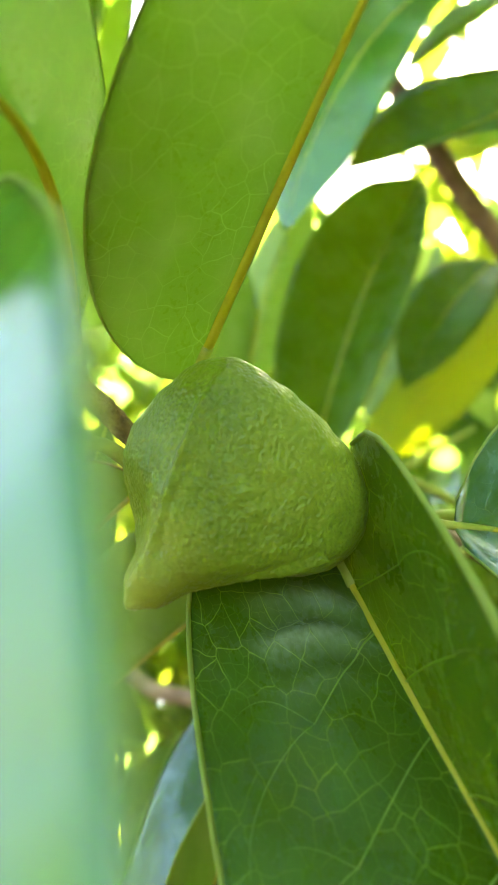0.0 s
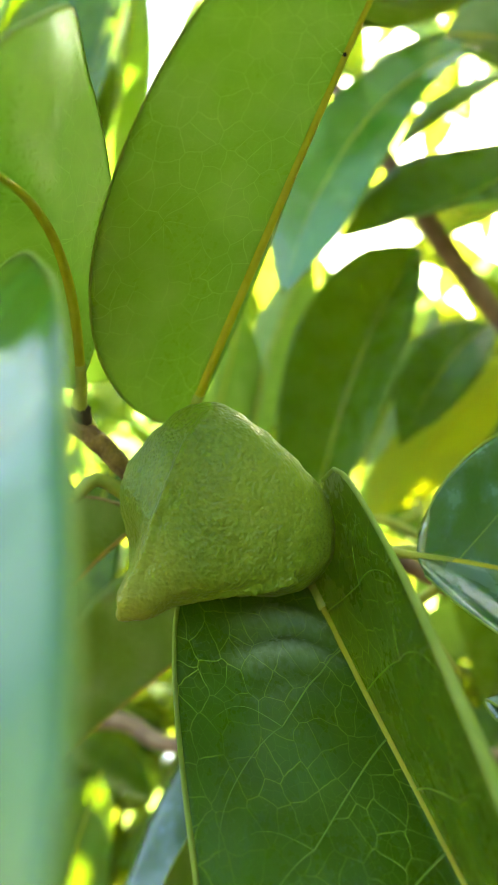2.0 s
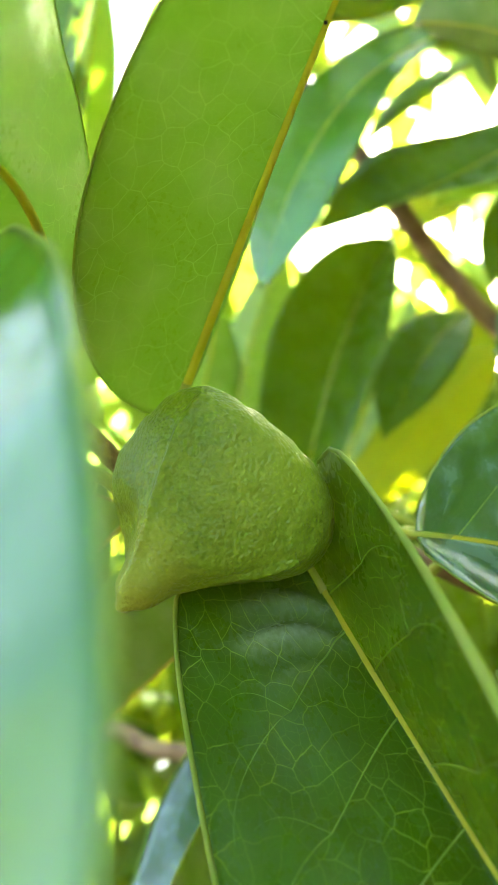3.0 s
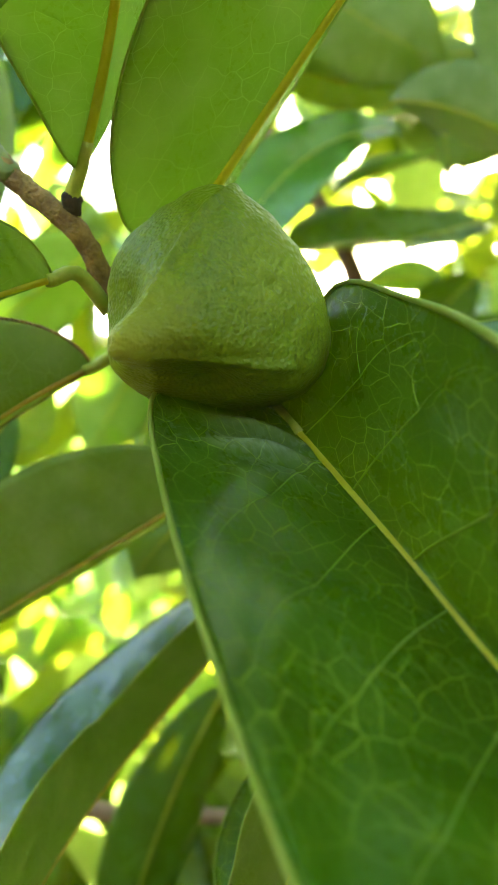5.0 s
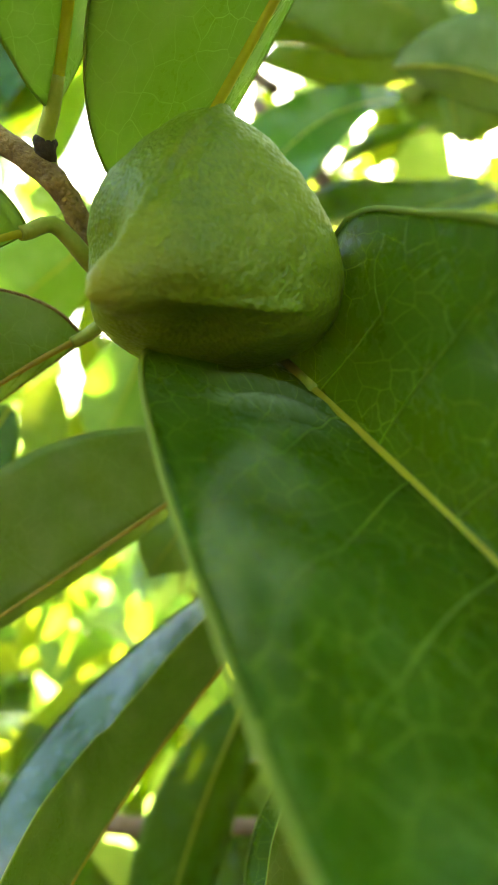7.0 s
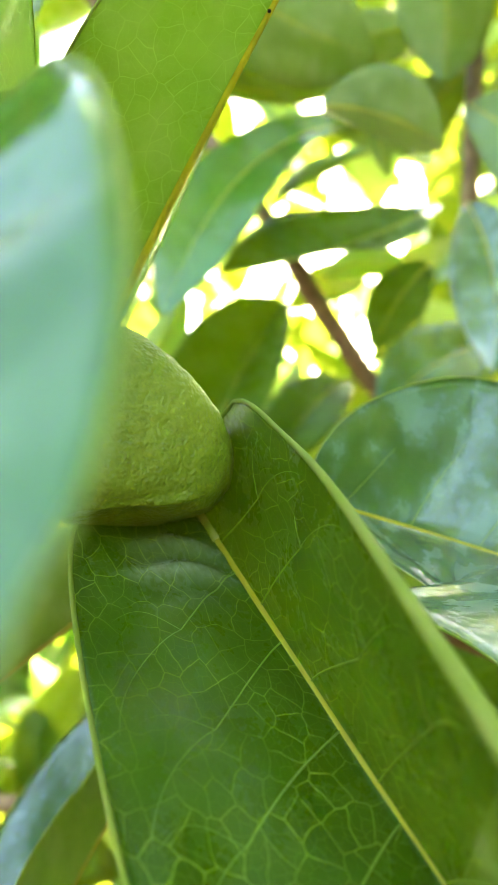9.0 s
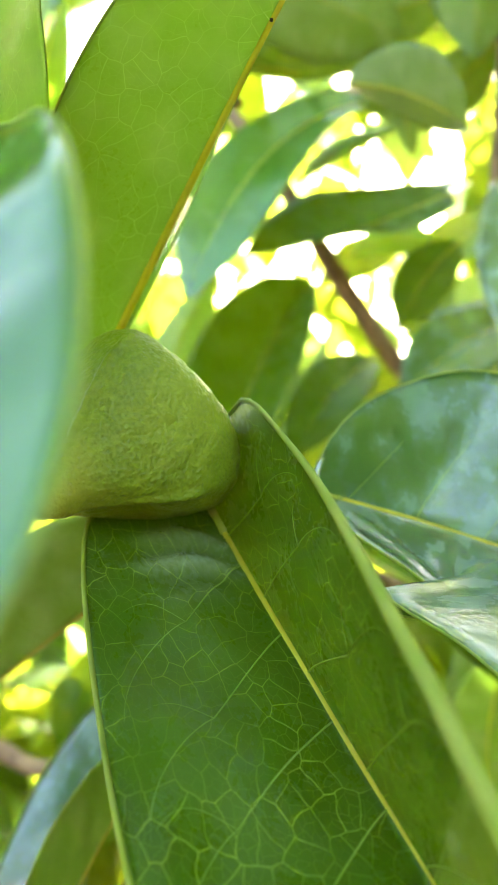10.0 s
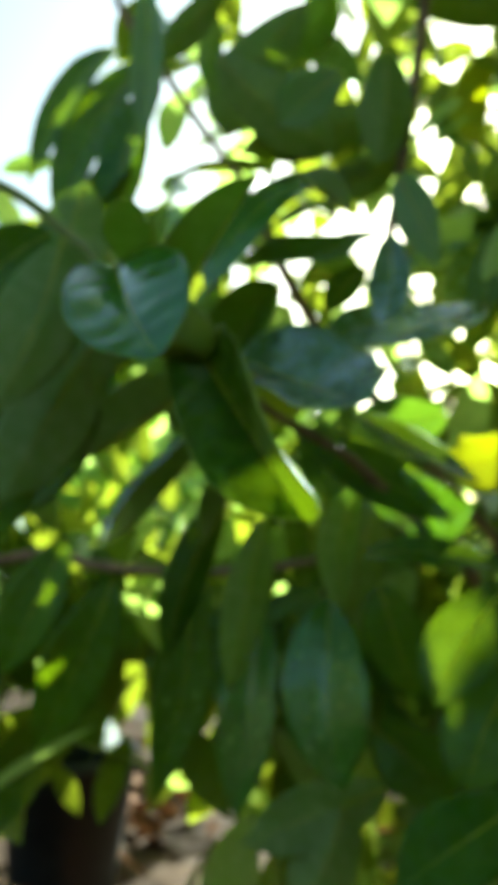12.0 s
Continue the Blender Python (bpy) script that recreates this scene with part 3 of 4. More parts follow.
leaf(b1, (0.2192, 0.5328, 1.6022), (0.2483, 0.5162, 1.6096), (0.2743, 0.5033, 1.5970), (0.44, 0.72, 0.53), 0.026, folds=(20, 20), skins=(LIGHTSKIN, UNDER), label='small light green leaf')
leaf(b1, (0.1087, 0.4790, 1.4145), (0.1399, 0.4751, 1.4999), (0.1781, 0.4811, 1.5627), (-0.16, -0.99, 0.06), 0.0706, folds=(45.5, 31.3), fold_run=(3.3, 7.2), asym=1.25, asym_run=-0.023, twist=3.9, tip_twist=-8.7, tip_power=0.66, peak=0.463, round_base=0.338, fine=True, veins=13, petiole=(0.205, 0.5, 1.42), label='broad upright dark green leaf')
leaf(b1, (0.0723, 0.4956, 1.4508), (0.0851, 0.4913, 1.5056), (0.1166, 0.4962, 1.5732), (0.28, 0.95, -0.11), 0.048, folds=(30, 30), veins=9, skins=(LIGHTSKIN, UNDER), label='light green leaf folded along its midrib')
leaf(b1, (0.1412, 0.5281, 1.4283), (0.1715, 0.5234, 1.4894), (0.1979, 0.5193, 1.5434), (0.88, 0.24, -0.41), 0.04, folds=(20, 20), skins=(LIGHTSKIN, UNDER), label='narrow light green leaf')
leaf(b1, (0.2301, 0.5213, 1.5218), (0.1919, 0.4934, 1.4905), (0.1583, 0.4769, 1.4421), (-0.02, -0.87, 0.50), 0.048, folds=(15, 20), veins=9, petiole=(0.2443, 0.5317, 1.5179), label='dark green leaf with a turned edge')
leaf(b1, (0.2726, 0.5830, 1.5072), (0.2077, 0.5663, 1.4587), (0.1424, 0.5508, 1.3946), (-0.18, 0.98, -0.07), 0.06, folds=(10, 15), skins=(YELLOW, YELLOW), label='large yellowing leaf')
leaf(b1, (0.2632, 0.4447, 1.5770), (0.2395, 0.4419, 1.5522), (0.2200, 0.4400, 1.5177), (-0.18, -0.96, 0.21), 0.036, folds=(12, 14), label='small oval green leaf')
leaf(b1, (0.3031, 0.4459, 1.5287), (0.2584, 0.4352, 1.5097), (0.2132, 0.4270, 1.4751), (-0.02, -0.93, 0.36), 0.05, folds=(12, 14), skins=(DUSTY, UNDER), label='dark leaf with a dusty shine')

b2 = leafy_branch("upright reddish brown branch with hanging leaves", [(1.015, 0.80, 2.44), (0.66, 0.68, 2.44), (0.3272, 0.4389, 2.0040), (0.3109, 0.4293, 1.8720), (0.2981, 0.4211, 1.7618), (0.2890, 0.4167, 1.6936), (0.2798, 0.4201, 1.6062), (0.2824, 0.4437, 1.5807)], 0.008, 0.0045)
leaf(b2, (0.2737, 0.4114, 1.6020), (0.2732, 0.3889, 1.5440), (0.2654, 0.3879, 1.4867), (-0.58, -0.79, 0.20), 0.046, folds=(14, 14), skins=(DUSTY, UNDER), label='hanging leaf with a white-dusted base')
leaf(b2, (0.2804, 0.4115, 1.6675), (0.2857, 0.3582, 1.6031), (0.3001, 0.3338, 1.5413), (-0.85, -0.50, 0.18), 0.045, folds=(10, 14), skins=(PALE, UNDER), label='pale dusty hanging leaf')
leaf(b2, (0.0863, 0.4268, 1.7816), (0.1512, 0.3963, 1.7057), (0.2124, 0.3813, 1.6691), (0.59, 0.72, 0.37), 0.07, folds=(8, 14), veins=9, label='large dark leaf underside')
leaf(b2, (0.1874, 0.2812, 1.6827), (0.1526, 0.2620, 1.6406), (0.1312, 0.2592, 1.6115), (0.31, -0.95, 0.04), 0.042, folds=(10, 14), skins=(PALE, UNDER), label='pale dusty leaf with a white shine')
leaf(b2, (0.2880, 0.4257, 1.7034), (0.2514, 0.4262, 1.6686), (0.1993, 0.4268, 1.6510), (-0.05, 0.99, 0.10), 0.044, folds=(10, 14), label='dark leaf underside')
leaf(b2, (0.2574, 0.3884, 1.7867), (0.2589, 0.3866, 1.7240), (0.2563, 0.3953, 1.6648), (0.22, 0.97, 0.05), 0.06, folds=(10, 14), veins=7, label='olive hanging leaf')
leaf(b2, (0.1930, 0.5157, 1.9267), (0.1296, 0.4997, 1.8110), (0.1085, 0.4937, 1.7284), (-0.04, 0.99, -0.09), 0.085, folds=(10, 14), veins=7, label='large dark leaf underside against the sky')
leaf(b2, (0.2929, 0.4816, 1.7829), (0.2041, 0.4597, 1.7334), (0.1188, 0.4565, 1.6933), (-0.23, 0.96, 0.17), 0.06, folds=(10, 20), label='dark leaf underside')
leaf(b2, (0.2643, 0.4393, 1.6757), (0.2026, 0.4385, 1.6682), (0.1321, 0.4413, 1.6431), (0.00, -0.51, 0.86), 0.046, folds=(14, 14), label='dark level leaf')
leaf(b2, (0.3366, 0.5687, 1.9916), (0.4025, 0.5413, 1.9784), (0.4666, 0.5161, 1.9511), (0.45, 0.57, 0.69), 0.055, folds=(10, 14), label='dark leaf underside')
leaf(b2, (0.3532, 0.3178, 1.5842), (0.3443, 0.3256, 1.5375), (0.3430, 0.3322, 1.4913), (-0.67, -0.74, -0.04), 0.04, folds=(10, 14), label='dark hanging leaf')
leaf(b2, (0.4791, 0.6040, 1.9664), (0.4422, 0.6085, 1.8968), (0.4665, 0.6051, 1.8248), (0.17, 0.98, -0.01), 0.055, folds=(10, 14), skins=(YELLOW, YELLOW), label='yellow leaf turning orange')
leaf(b2, (0.2469, 0.5776, 2.0151), (0.2191, 0.5712, 1.9414), (0.1638, 0.5749, 1.8957), (-0.36, 0.90, 0.23), 0.06, folds=(10, 14), skins=(LIGHTSKIN, UNDER), label='light green leaf lit from behind')
leaf(b2, (0.1977, 0.3683, 1.6322), (0.2044, 0.3703, 1.6103), (0.2085, 0.3724, 1.5902), (-0.13, 0.99, 0.06), 0.012, folds=(10, 14), label='tiny light green young leaf')

b3 = leafy_branch("slender brown twig with arching leaves", [(-0.45, 0.61, 2.2), (-0.30, 0.60, 2.12), (-0.0511, 0.4937, 1.9183), (-0.0192, 0.4682, 1.8486), (0.0337, 0.4510, 1.7693), (0.0968, 0.4338, 1.6791), (0.1228, 0.4148, 1.6409)], 0.006, 0.0032)
leaf(b3, (0.0310, 0.4150, 1.7350), (0.0080, 0.3990, 1.6620), (-0.0120, 0.3960, 1.5900), (-0.45, -0.85, 0.25), 0.052, folds=(16, 20), veins=7, label='drooping dark green leaf behind the twig')
leaf(b3, (0.0200, 0.4500, 1.7300), (0.0040, 0.4600, 1.6560), (-0.0080, 0.4700, 1.5900), (0.30, 0.93, 0.10), 0.036, folds=(14, 18), skins=(LIGHTSKIN, UNDER), label='narrow light green leaf lit from behind')
leaf(b3, (-0.0172, 0.4746, 1.8040), (-0.0566, 0.4503, 1.7351), (-0.0884, 0.4328, 1.6130), (-0.31, -0.90, 0.31), 0.046, folds=(14, 14), label='arching dark leaf against the sky')
leaf(b3, (0.0180, 0.4521, 1.7791), (-0.0283, 0.4319, 1.6904), (-0.0554, 0.4149, 1.5600), (-0.33, -0.91, 0.26), 0.062, folds=(15, 20), veins=9, label='large arching dark leaf')
leaf(b3, (0.0097, 0.3669, 1.8102), (0.0208, 0.3586, 1.7165), (0.0202, 0.3603, 1.6371), (-0.35, -0.94, 0.01), 0.034, folds=(18, 14), skins=(PALE, UNDER), label='hanging pale dusty leaf')
leaf(b3, (0.0899, 0.3914, 1.8327), (0.0575, 0.3841, 1.7798), (0.0314, 0.3847, 1.7356), (-0.33, 0.94, 0.13), 0.034, folds=(12, 12), label='light green leaf against the sky')
leaf(b3, (0.0118, 0.4310, 1.6528), (-0.0045, 0.4196, 1.6103), (-0.0097, 0.4093, 1.5474), (-0.93, 0.34, 0.12), 0.034, folds=(12, 12), skins=(PALE, UNDER), label='narrow leaf with a pale edge')
leaf(b3, (0.1488, 0.3709, 1.6325), (0.0945, 0.3792, 1.6357), (0.0415, 0.3728, 1.5988), (0.00, -0.41, 0.91), 0.04, folds=(14, 14), label='dark level leaf')
leaf(b3, (0.0857, 0.4516, 1.8457), (0.0817, 0.4493, 1.7972), (0.0883, 0.4458, 1.7450), (-0.08, 0.99, -0.06), 0.03, folds=(14, 14), skins=(LIGHTSKIN, UNDER), label='small light green leaf')
leaf(b3, (-0.0196, 0.3056, 1.5668), (-0.0297, 0.2784, 1.4861), (-0.0472, 0.2718, 1.4125), (0.02, 0.98, -0.22), 0.075, folds=(10, 14), veins=9, label='large olive leaf with striped shine')

b4 = leafy_branch("low brown branch with drooping leaves", [(-0.51, 0.98, 1.00), (-0.35, 0.70, 1.15), (-0.0805, 0.6299, 1.2497), (-0.0009, 0.5871, 1.2449), (0.0759, 0.5442, 1.2436), (0.1195, 0.5370, 1.2450), (0.1877, 0.4878, 1.2572), (0.2566, 0.4762, 1.2733)], 0.007, 0.004)
leaf(b4, (0.0264, 0.4925, 1.2332), (-0.0002, 0.4975, 1.1503), (-0.0409, 0.5371, 1.0518), (-0.32, -0.94, -0.11), 0.072, folds=(8, 14), veins=9, label='broad drooping leaf with sun flecks')
leaf(b4, (0.1003, 0.5003, 1.2515), (0.1080, 0.4939, 1.1442), (0.0837, 0.4941, 1.0210), (-0.25, -0.97, 0.04), 0.062, folds=(20, 16), veins=7, quilt=0.0015, label='long drooping dark leaf')
leaf(b4, (0.1353, 0.4855, 1.3241), (0.1047, 0.4792, 1.2525), (0.0839, 0.4854, 1.1557), (-0.26, 0.96, 0.08), 0.05, folds=(14, 20), veins=7, skins=(TOP, TOP), label='drooping dark green leaf')
leaf(b4, (0.1852, 0.4938, 1.2160), (0.1722, 0.4798, 1.1107), (0.1666, 0.4741, 1.0105), (-0.30, -0.95, 0.12), 0.06, folds=(20, 12), veins=7, quilt=0.0015, skins=(WAXY, UNDER), label='long drooping glossy leaf')
leaf(b4, (0.1710, 0.4422, 1.3076), (0.1594, 0.4445, 1.2297), (0.1469, 0.4492, 1.1348), (-0.10, 0.99, 0.05), 0.048, folds=(14, 20), skins=(LIGHTSKIN, UNDER), label='drooping olive leaf')
leaf(b4, (0.2438, 0.4426, 1.2344), (0.2357, 0.4152, 1.1472), (0.2534, 0.4046, 1.0601), (-0.33, -0.93, 0.18), 0.086, folds=(14, 14), veins=9, quilt=0.002, skins=(WAXY, UNDER), label='broad hanging dark leaf')
leaf(b4, (0.2372, 0.4634, 1.2383), (0.1969, 0.4612, 1.2194), (0.1581, 0.4596, 1.1955), (0.00, -0.51, 0.86), 0.034, folds=(8, 8), label='small bluish leaf')
leaf(b4, (0.3060, 0.4936, 1.1008), (0.3422, 0.4722, 1.0737), (0.3870, 0.4614, 1.0344), (-0.35, -0.94, 0.02), 0.075, folds=(14, 14), label='dark leaf in deep shade')
leaf(b4, (0.3218, 0.4791, 1.0438), (0.2452, 0.4727, 1.0175), (0.1739, 0.4762, 0.9890), (0.17, 0.85, -0.50), 0.07, folds=(14, 14), label='dark leaf in deep shade')
leaf(b4, (0.2514, 0.3864, 1.3380), (0.2344, 0.3853, 1.2895), (0.2403, 0.3843, 1.2181), (-0.26, 0.97, 0.01), 0.045, folds=(14, 20), skins=(LIGHTSKIN, UNDER), label='drooping light green leaf')
leaf(b4, (0.2719, 0.4673, 1.0304), (0.2544, 0.4561, 0.9819), (0.2222, 0.4473, 0.9302), (0.11, 0.96, -0.25), 0.07, folds=(14, 14), label='leaf in deep shade')

b5 = leafy_branch("brown branch with glossy and sunlit leaves", [(0.85, 0.91, 0.98), (0.55, 0.60, 1.10), (0.3293, 0.3508, 1.2964), (0.2607, 0.3069, 1.3224), (0.2104, 0.2799, 1.3518), (0.1713, 0.2636, 1.3664), (0.1388, 0.2565, 1.3806), (0.1073, 0.2486, 1.3992)], 0.007, 0.0020)
leaf(b5, (0.3469, 0.4220, 1.4281), (0.2962, 0.4114, 1.4076), (0.2407, 0.3986, 1.4064), (0.11, -0.90, 0.42), 0.06, folds=(8, 8), veins=7, skins=(LIGHTSKIN, UNDER), label='leaf lit yellow-green by the sun')
leaf(b5, (0.2136, 0.2823, 1.3903), (0.2495, 0.2606, 1.3652), (0.3045, 0.2469, 1.3373), (0.10, -0.62, 0.78), 0.045, folds=(8, 12), label='dark leaf across the branch')
leaf(b5, (0.2377, 0.3251, 1.3525), (0.2755, 0.2943, 1.3175), (0.3145, 0.2782, 1.3219), (-0.58, -0.75, -0.32), 0.06, folds=(8, 12), veins=7, skins=(DUSTY, UNDER), label='dark dusty leaf with a curled edge')
leaf(b5, (0.2277, 0.2964, 1.2755), (0.2741, 0.2690, 1.2811), (0.3269, 0.2431, 1.2700), (0.10, -0.70, 0.70), 0.036, folds=(10, 10), label='dark level leaf')
leaf(b5, (0.3180, 0.2250, 1.2621), (0.2805, 0.2159, 1.2174), (0.2604, 0.2144, 1.1748), (-0.48, -0.78, 0.41), 0.056, folds=(8, 8), veins=7, skins=(TOP, UNDER), label='green leaf with a sunlit lower half')
leaf(b5, (0.3349, 0.2306, 1.2058), (0.3011, 0.2213, 1.1594), (0.2890, 0.2195, 1.1107), (-0.58, -0.73, 0.36), 0.06, folds=(8, 8), label='dark green hanging leaf')
leaf(b5, (0.3151, 0.1832, 1.1264), (0.2648, 0.1731, 1.1017), (0.2181, 0.1626, 1.0763), (-0.20, -0.70, 0.68), 0.056, folds=(8, 8), veins=7, label='dark green leaf close to the ground')
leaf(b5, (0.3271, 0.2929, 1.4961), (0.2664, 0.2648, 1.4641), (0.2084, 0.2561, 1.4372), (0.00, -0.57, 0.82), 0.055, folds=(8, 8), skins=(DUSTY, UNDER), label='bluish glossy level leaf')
# the yellow skin puts sunlight into this leaf's colour
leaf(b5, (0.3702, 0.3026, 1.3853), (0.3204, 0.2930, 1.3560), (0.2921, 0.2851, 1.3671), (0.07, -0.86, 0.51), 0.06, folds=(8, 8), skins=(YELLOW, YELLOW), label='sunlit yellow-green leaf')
leaf(b5, (0.2683, 0.3759, 1.2507), (0.2840, 0.3697, 1.2068), (0.3091, 0.3746, 1.1478), (-0.41, -0.90, -0.15), 0.06, folds=(8, 8), label='dark leaf in the shade')
leaf(b5, (0.2812, 0.3965, 1.3330), (0.2605, 0.4069, 1.2819), (0.2550, 0.4180, 1.2089), (0.29, 0.95, 0.10), 0.05, folds=(8, 20), label='olive hanging leaf')

# further leaves of the left trunk
b6 = leafy_branch("shaded twig with dark leaves", [(-0.62, 0.79, 1.42), (-0.40, 0.55, 1.40), (-0.1622, 0.3644, 1.4571), (-0.0894, 0.3364, 1.4419), (-0.0186, 0.3046, 1.4547)], 0.006, 0.003)
leaf(b6, (0.0040, 0.2646, 1.4275), (-0.0223, 0.2568, 1.3631), (-0.0518, 0.2601, 1.2952), (-0.01, 1.00, -0.03), 0.07, folds=(12, 12), veins=7, label='dark olive leaf in the shade')
leaf(b6, (-0.0441, 0.2937, 1.4121), (-0.0523, 0.2846, 1.3389), (-0.0609, 0.2863, 1.2621), (0.01, -1.00, 0.05), 0.062, folds=(12, 12), label='dark leaf in the shade')
leaf(b6, (0.0377, 0.4272, 1.5526), (0.0096, 0.4204, 1.5140), (-0.0207, 0.4133, 1.4778), (-0.47, 0.85, 0.21), 0.05, folds=(12, 12), skins=(LIGHTSKIN, UNDER), label='light green leaf lit from behind')
leaf(b6, (0.0683, 0.4801, 1.5295), (0.0559, 0.4833, 1.4825), (0.0409, 0.4841, 1.4464), (-0.22, 0.97, 0.12), 0.05, folds=(12, 12), skins=(LIGHTSKIN, UNDER), label='green leaf lit from behind')
leaf(b6, (0.0080, 0.4065, 1.6561), (-0.0118, 0.4014, 1.6050), (-0.0242, 0.3941, 1.5584), (0.09, -0.99, 0.10), 0.04, folds=(12, 12), label='green leaf above the twig')
leaf(b6, (0.1032, 0.3674, 1.4143), (0.0822, 0.3659, 1.3918), (0.0697, 0.3727, 1.3721), (-0.06, 0.98, 0.17), 0.034, folds=(12, 12), label='small green leaf behind the twig')
leaf(b6, (-0.0195, 0.2001, 1.4749), (-0.0275, 0.1886, 1.4190), (-0.0492, 0.1909, 1.3501), (-0.05, 1.00, -0.06), 0.06, folds=(12, 12), veins=9, label='olive leaf with pale striped shine')
leaf(b6, (0.0139, 0.3445, 1.4299), (-0.0211, 0.3396, 1.3526), (-0.0560, 0.3436, 1.2846), (-0.18, -0.98, 0.09), 0.06, folds=(14, 14), veins=7, label='dark leaf in the shade')
leaf(b6, (-0.0189, 0.4523, 1.2731), (-0.0433, 0.4443, 1.2083), (-0.0627, 0.4455, 1.1455), (-0.15, -0.98, 0.10), 0.06, folds=(14, 14), label='dark leaf in the shade')
leaf(b6, (-0.0390, 0.2794, 1.5091), (-0.0681, 0.2673, 1.4780), (-0.1003, 0.2675, 1.4348), (0.22, -0.97, -0.03), 0.05, folds=(12, 12), label='dark green leaf')


# ---- masses of leaves further off ----
# sunlit patches and how wide the gaps above them are
FLECKS = [(Vector((0.137, 0.106, 1.296)), 0.043), (Vector((0.2962, 0.4115, 1.4064)), 0.045), (Vector((0.3158, 0.2937, 1.3557)), 0.035), (Vector((0.2761, 0.2141, 1.1982)), 0.016), (Vector((-0.0217, 0.5144, 1.1321)), 0.02)]

WIDE_FLECKS = [(Vector((0.137, 0.100, 1.286)), 0.056)]


def shades(p, flecks):
    """Whether a leaf at p would stand between the sun and one of the sunlit patches."""
    for at, radius in flecks:
        d = p - at
        if d.dot(SUN_TO) > 0.1 and (d - SUN_TO * d.dot(SUN_TO)).length < radius:
            return True
    return False


def crown(name, parent, seed, count, place, size, mats, label, droop=0.8):
    """Countless leaves of a crown: one mesh of small folded blades."""
    rnd = random.Random(seed)
    verts, faces, uvs, mat_ids = [], [], [], []
    prof = (0.0, 0.62, 0.95, 1.0, 0.72, 0.0)
    for _ in range(count):
        at = Vector(place(rnd))
        t = Vector((rnd.gauss(0, 0.7), rnd.gauss(-0.15, 0.6), -droop + rnd.gauss(0, 0.45))).normalized()
        up = Vector((rnd.gauss(0, 0.6), rnd.gauss(-0.2, 0.6), 0.8))
        n = (up - t * up.dot(t)).normalized()
        side = t.cross(n)
        ln = size * rnd.uniform(0.65, 1.2)
        w = ln * rnd.uniform(0.17, 0.24)
        bend = rnd.uniform(-0.25, 0.05) * ln
        fold = rnd.uniform(0.05, 0.5)
        line = [at + t * (ln * u) + n * (bend * u * u) for u in (0.1, 0.3, 0.5, 0.7, 0.9)]
        if any(shades(p, FLECKS) for p in line):
            continue
        k0 = len(verts)
        off = rnd.uniform(0, 60)
        m = rnd.choices(range(len(mats)), [3] + [1] * (len(mats) - 1))[0]
        if any(shades(p, WIDE_FLECKS) for p in line):
            continue
        for i, f in enumerate(prof):
            u = i / 5
            c = at + t * (ln * u) + n * (bend * u * u)
            for s in (-1, 0, 1):
                verts.append(c + side * (s * w * f) + n * (abs(s) * fold * w * f))
                uvs.append((s * w * f * 100 + off, u * ln * 100 + off))
        for i in range(5):
            for j in (0, 1):
                a = k0 + i * 3 + j
                faces.append((a, a + 1, a + 4, a + 3))
                mat_ids.append(m)
    data = bpy.data.meshes.new(name)
    data.from_pydata([tuple(v) for v in verts], [], faces)
    layer = data.uv_layers.new(name="UVMap")
    for poly in data.polygons:
        poly.use_smooth = True
        poly.material_index = mat_ids[poly.index]
        for li in poly.loop_indices:
            layer.data[li].uv = uvs[data.loops[li].vertex_index]
    for m in mats:
        data.materials.append(m)
    ob = new(name, data)
    ob.parent = parent
    ob.matrix_parent_inverse = parent.matrix_basis.inverted()
    ob["kind"] = "stuff"
    ob["label"] = label
    return ob


def clumps(rnd_seed, boxes, spread):
    """Places gathered in clumps inside the given boxes."""
    r = random.Random(rnd_seed)
    seeds = []
    for (x0, x1, y0, y1, z0, z1, n) in boxes:
        seeds += [(r.uniform(x0, x1), r.uniform(y0, y1), r.uniform(z0, z1)) for _ in range(n)]

    def place(rnd):
        c = rnd.choice(seeds)
        return tuple(v + rnd.gauss(0, spread) for v in c)
    return place


# open wells in the crowns through which the sky shows: foot, top, radius
HEART = Vector((0.05, -0.10, 1.36))
WELLS = [(HEART, well, r) for well, r in ((Vector((0.3171, 0.8354, 1.8112)), 0.034), (Vector((0.3828, 0.8264, 1.8004)), 0.028), (Vector((0.2594, 0.8478, 1.7892)), 0.022), (Vector((0.4921, 0.8397, 1.5779)), 0.019), (Vector((0.4852, 0.8002, 1.8699)), 0.031),
                                                    (Vector((0.3042, 0.8649, 1.6141)), 0.019), (Vector((0.2029, 0.8670, 1.7161)), 0.025), (Vector((0.0147, 0.8598, 1.9859)), 0.035), (Vector((0.0964, 0.8567, 1.9130)), 0.031), (Vector((0.6428, 1.1784, 2.4360)), 0.022), (Vector((0.7139, 1.2151, 2.1045)), 0.020), (Vector((0.5856, 1.2258, 2.1522)), 0.016), (Vector((0.6758, 1.2502, 1.8904)), 0.018), (Vector((0.4949, 0.8261, 1.6728)), 0.022))]

TWIG_VIEW = Vector((0.07, 0.02, 1.395))
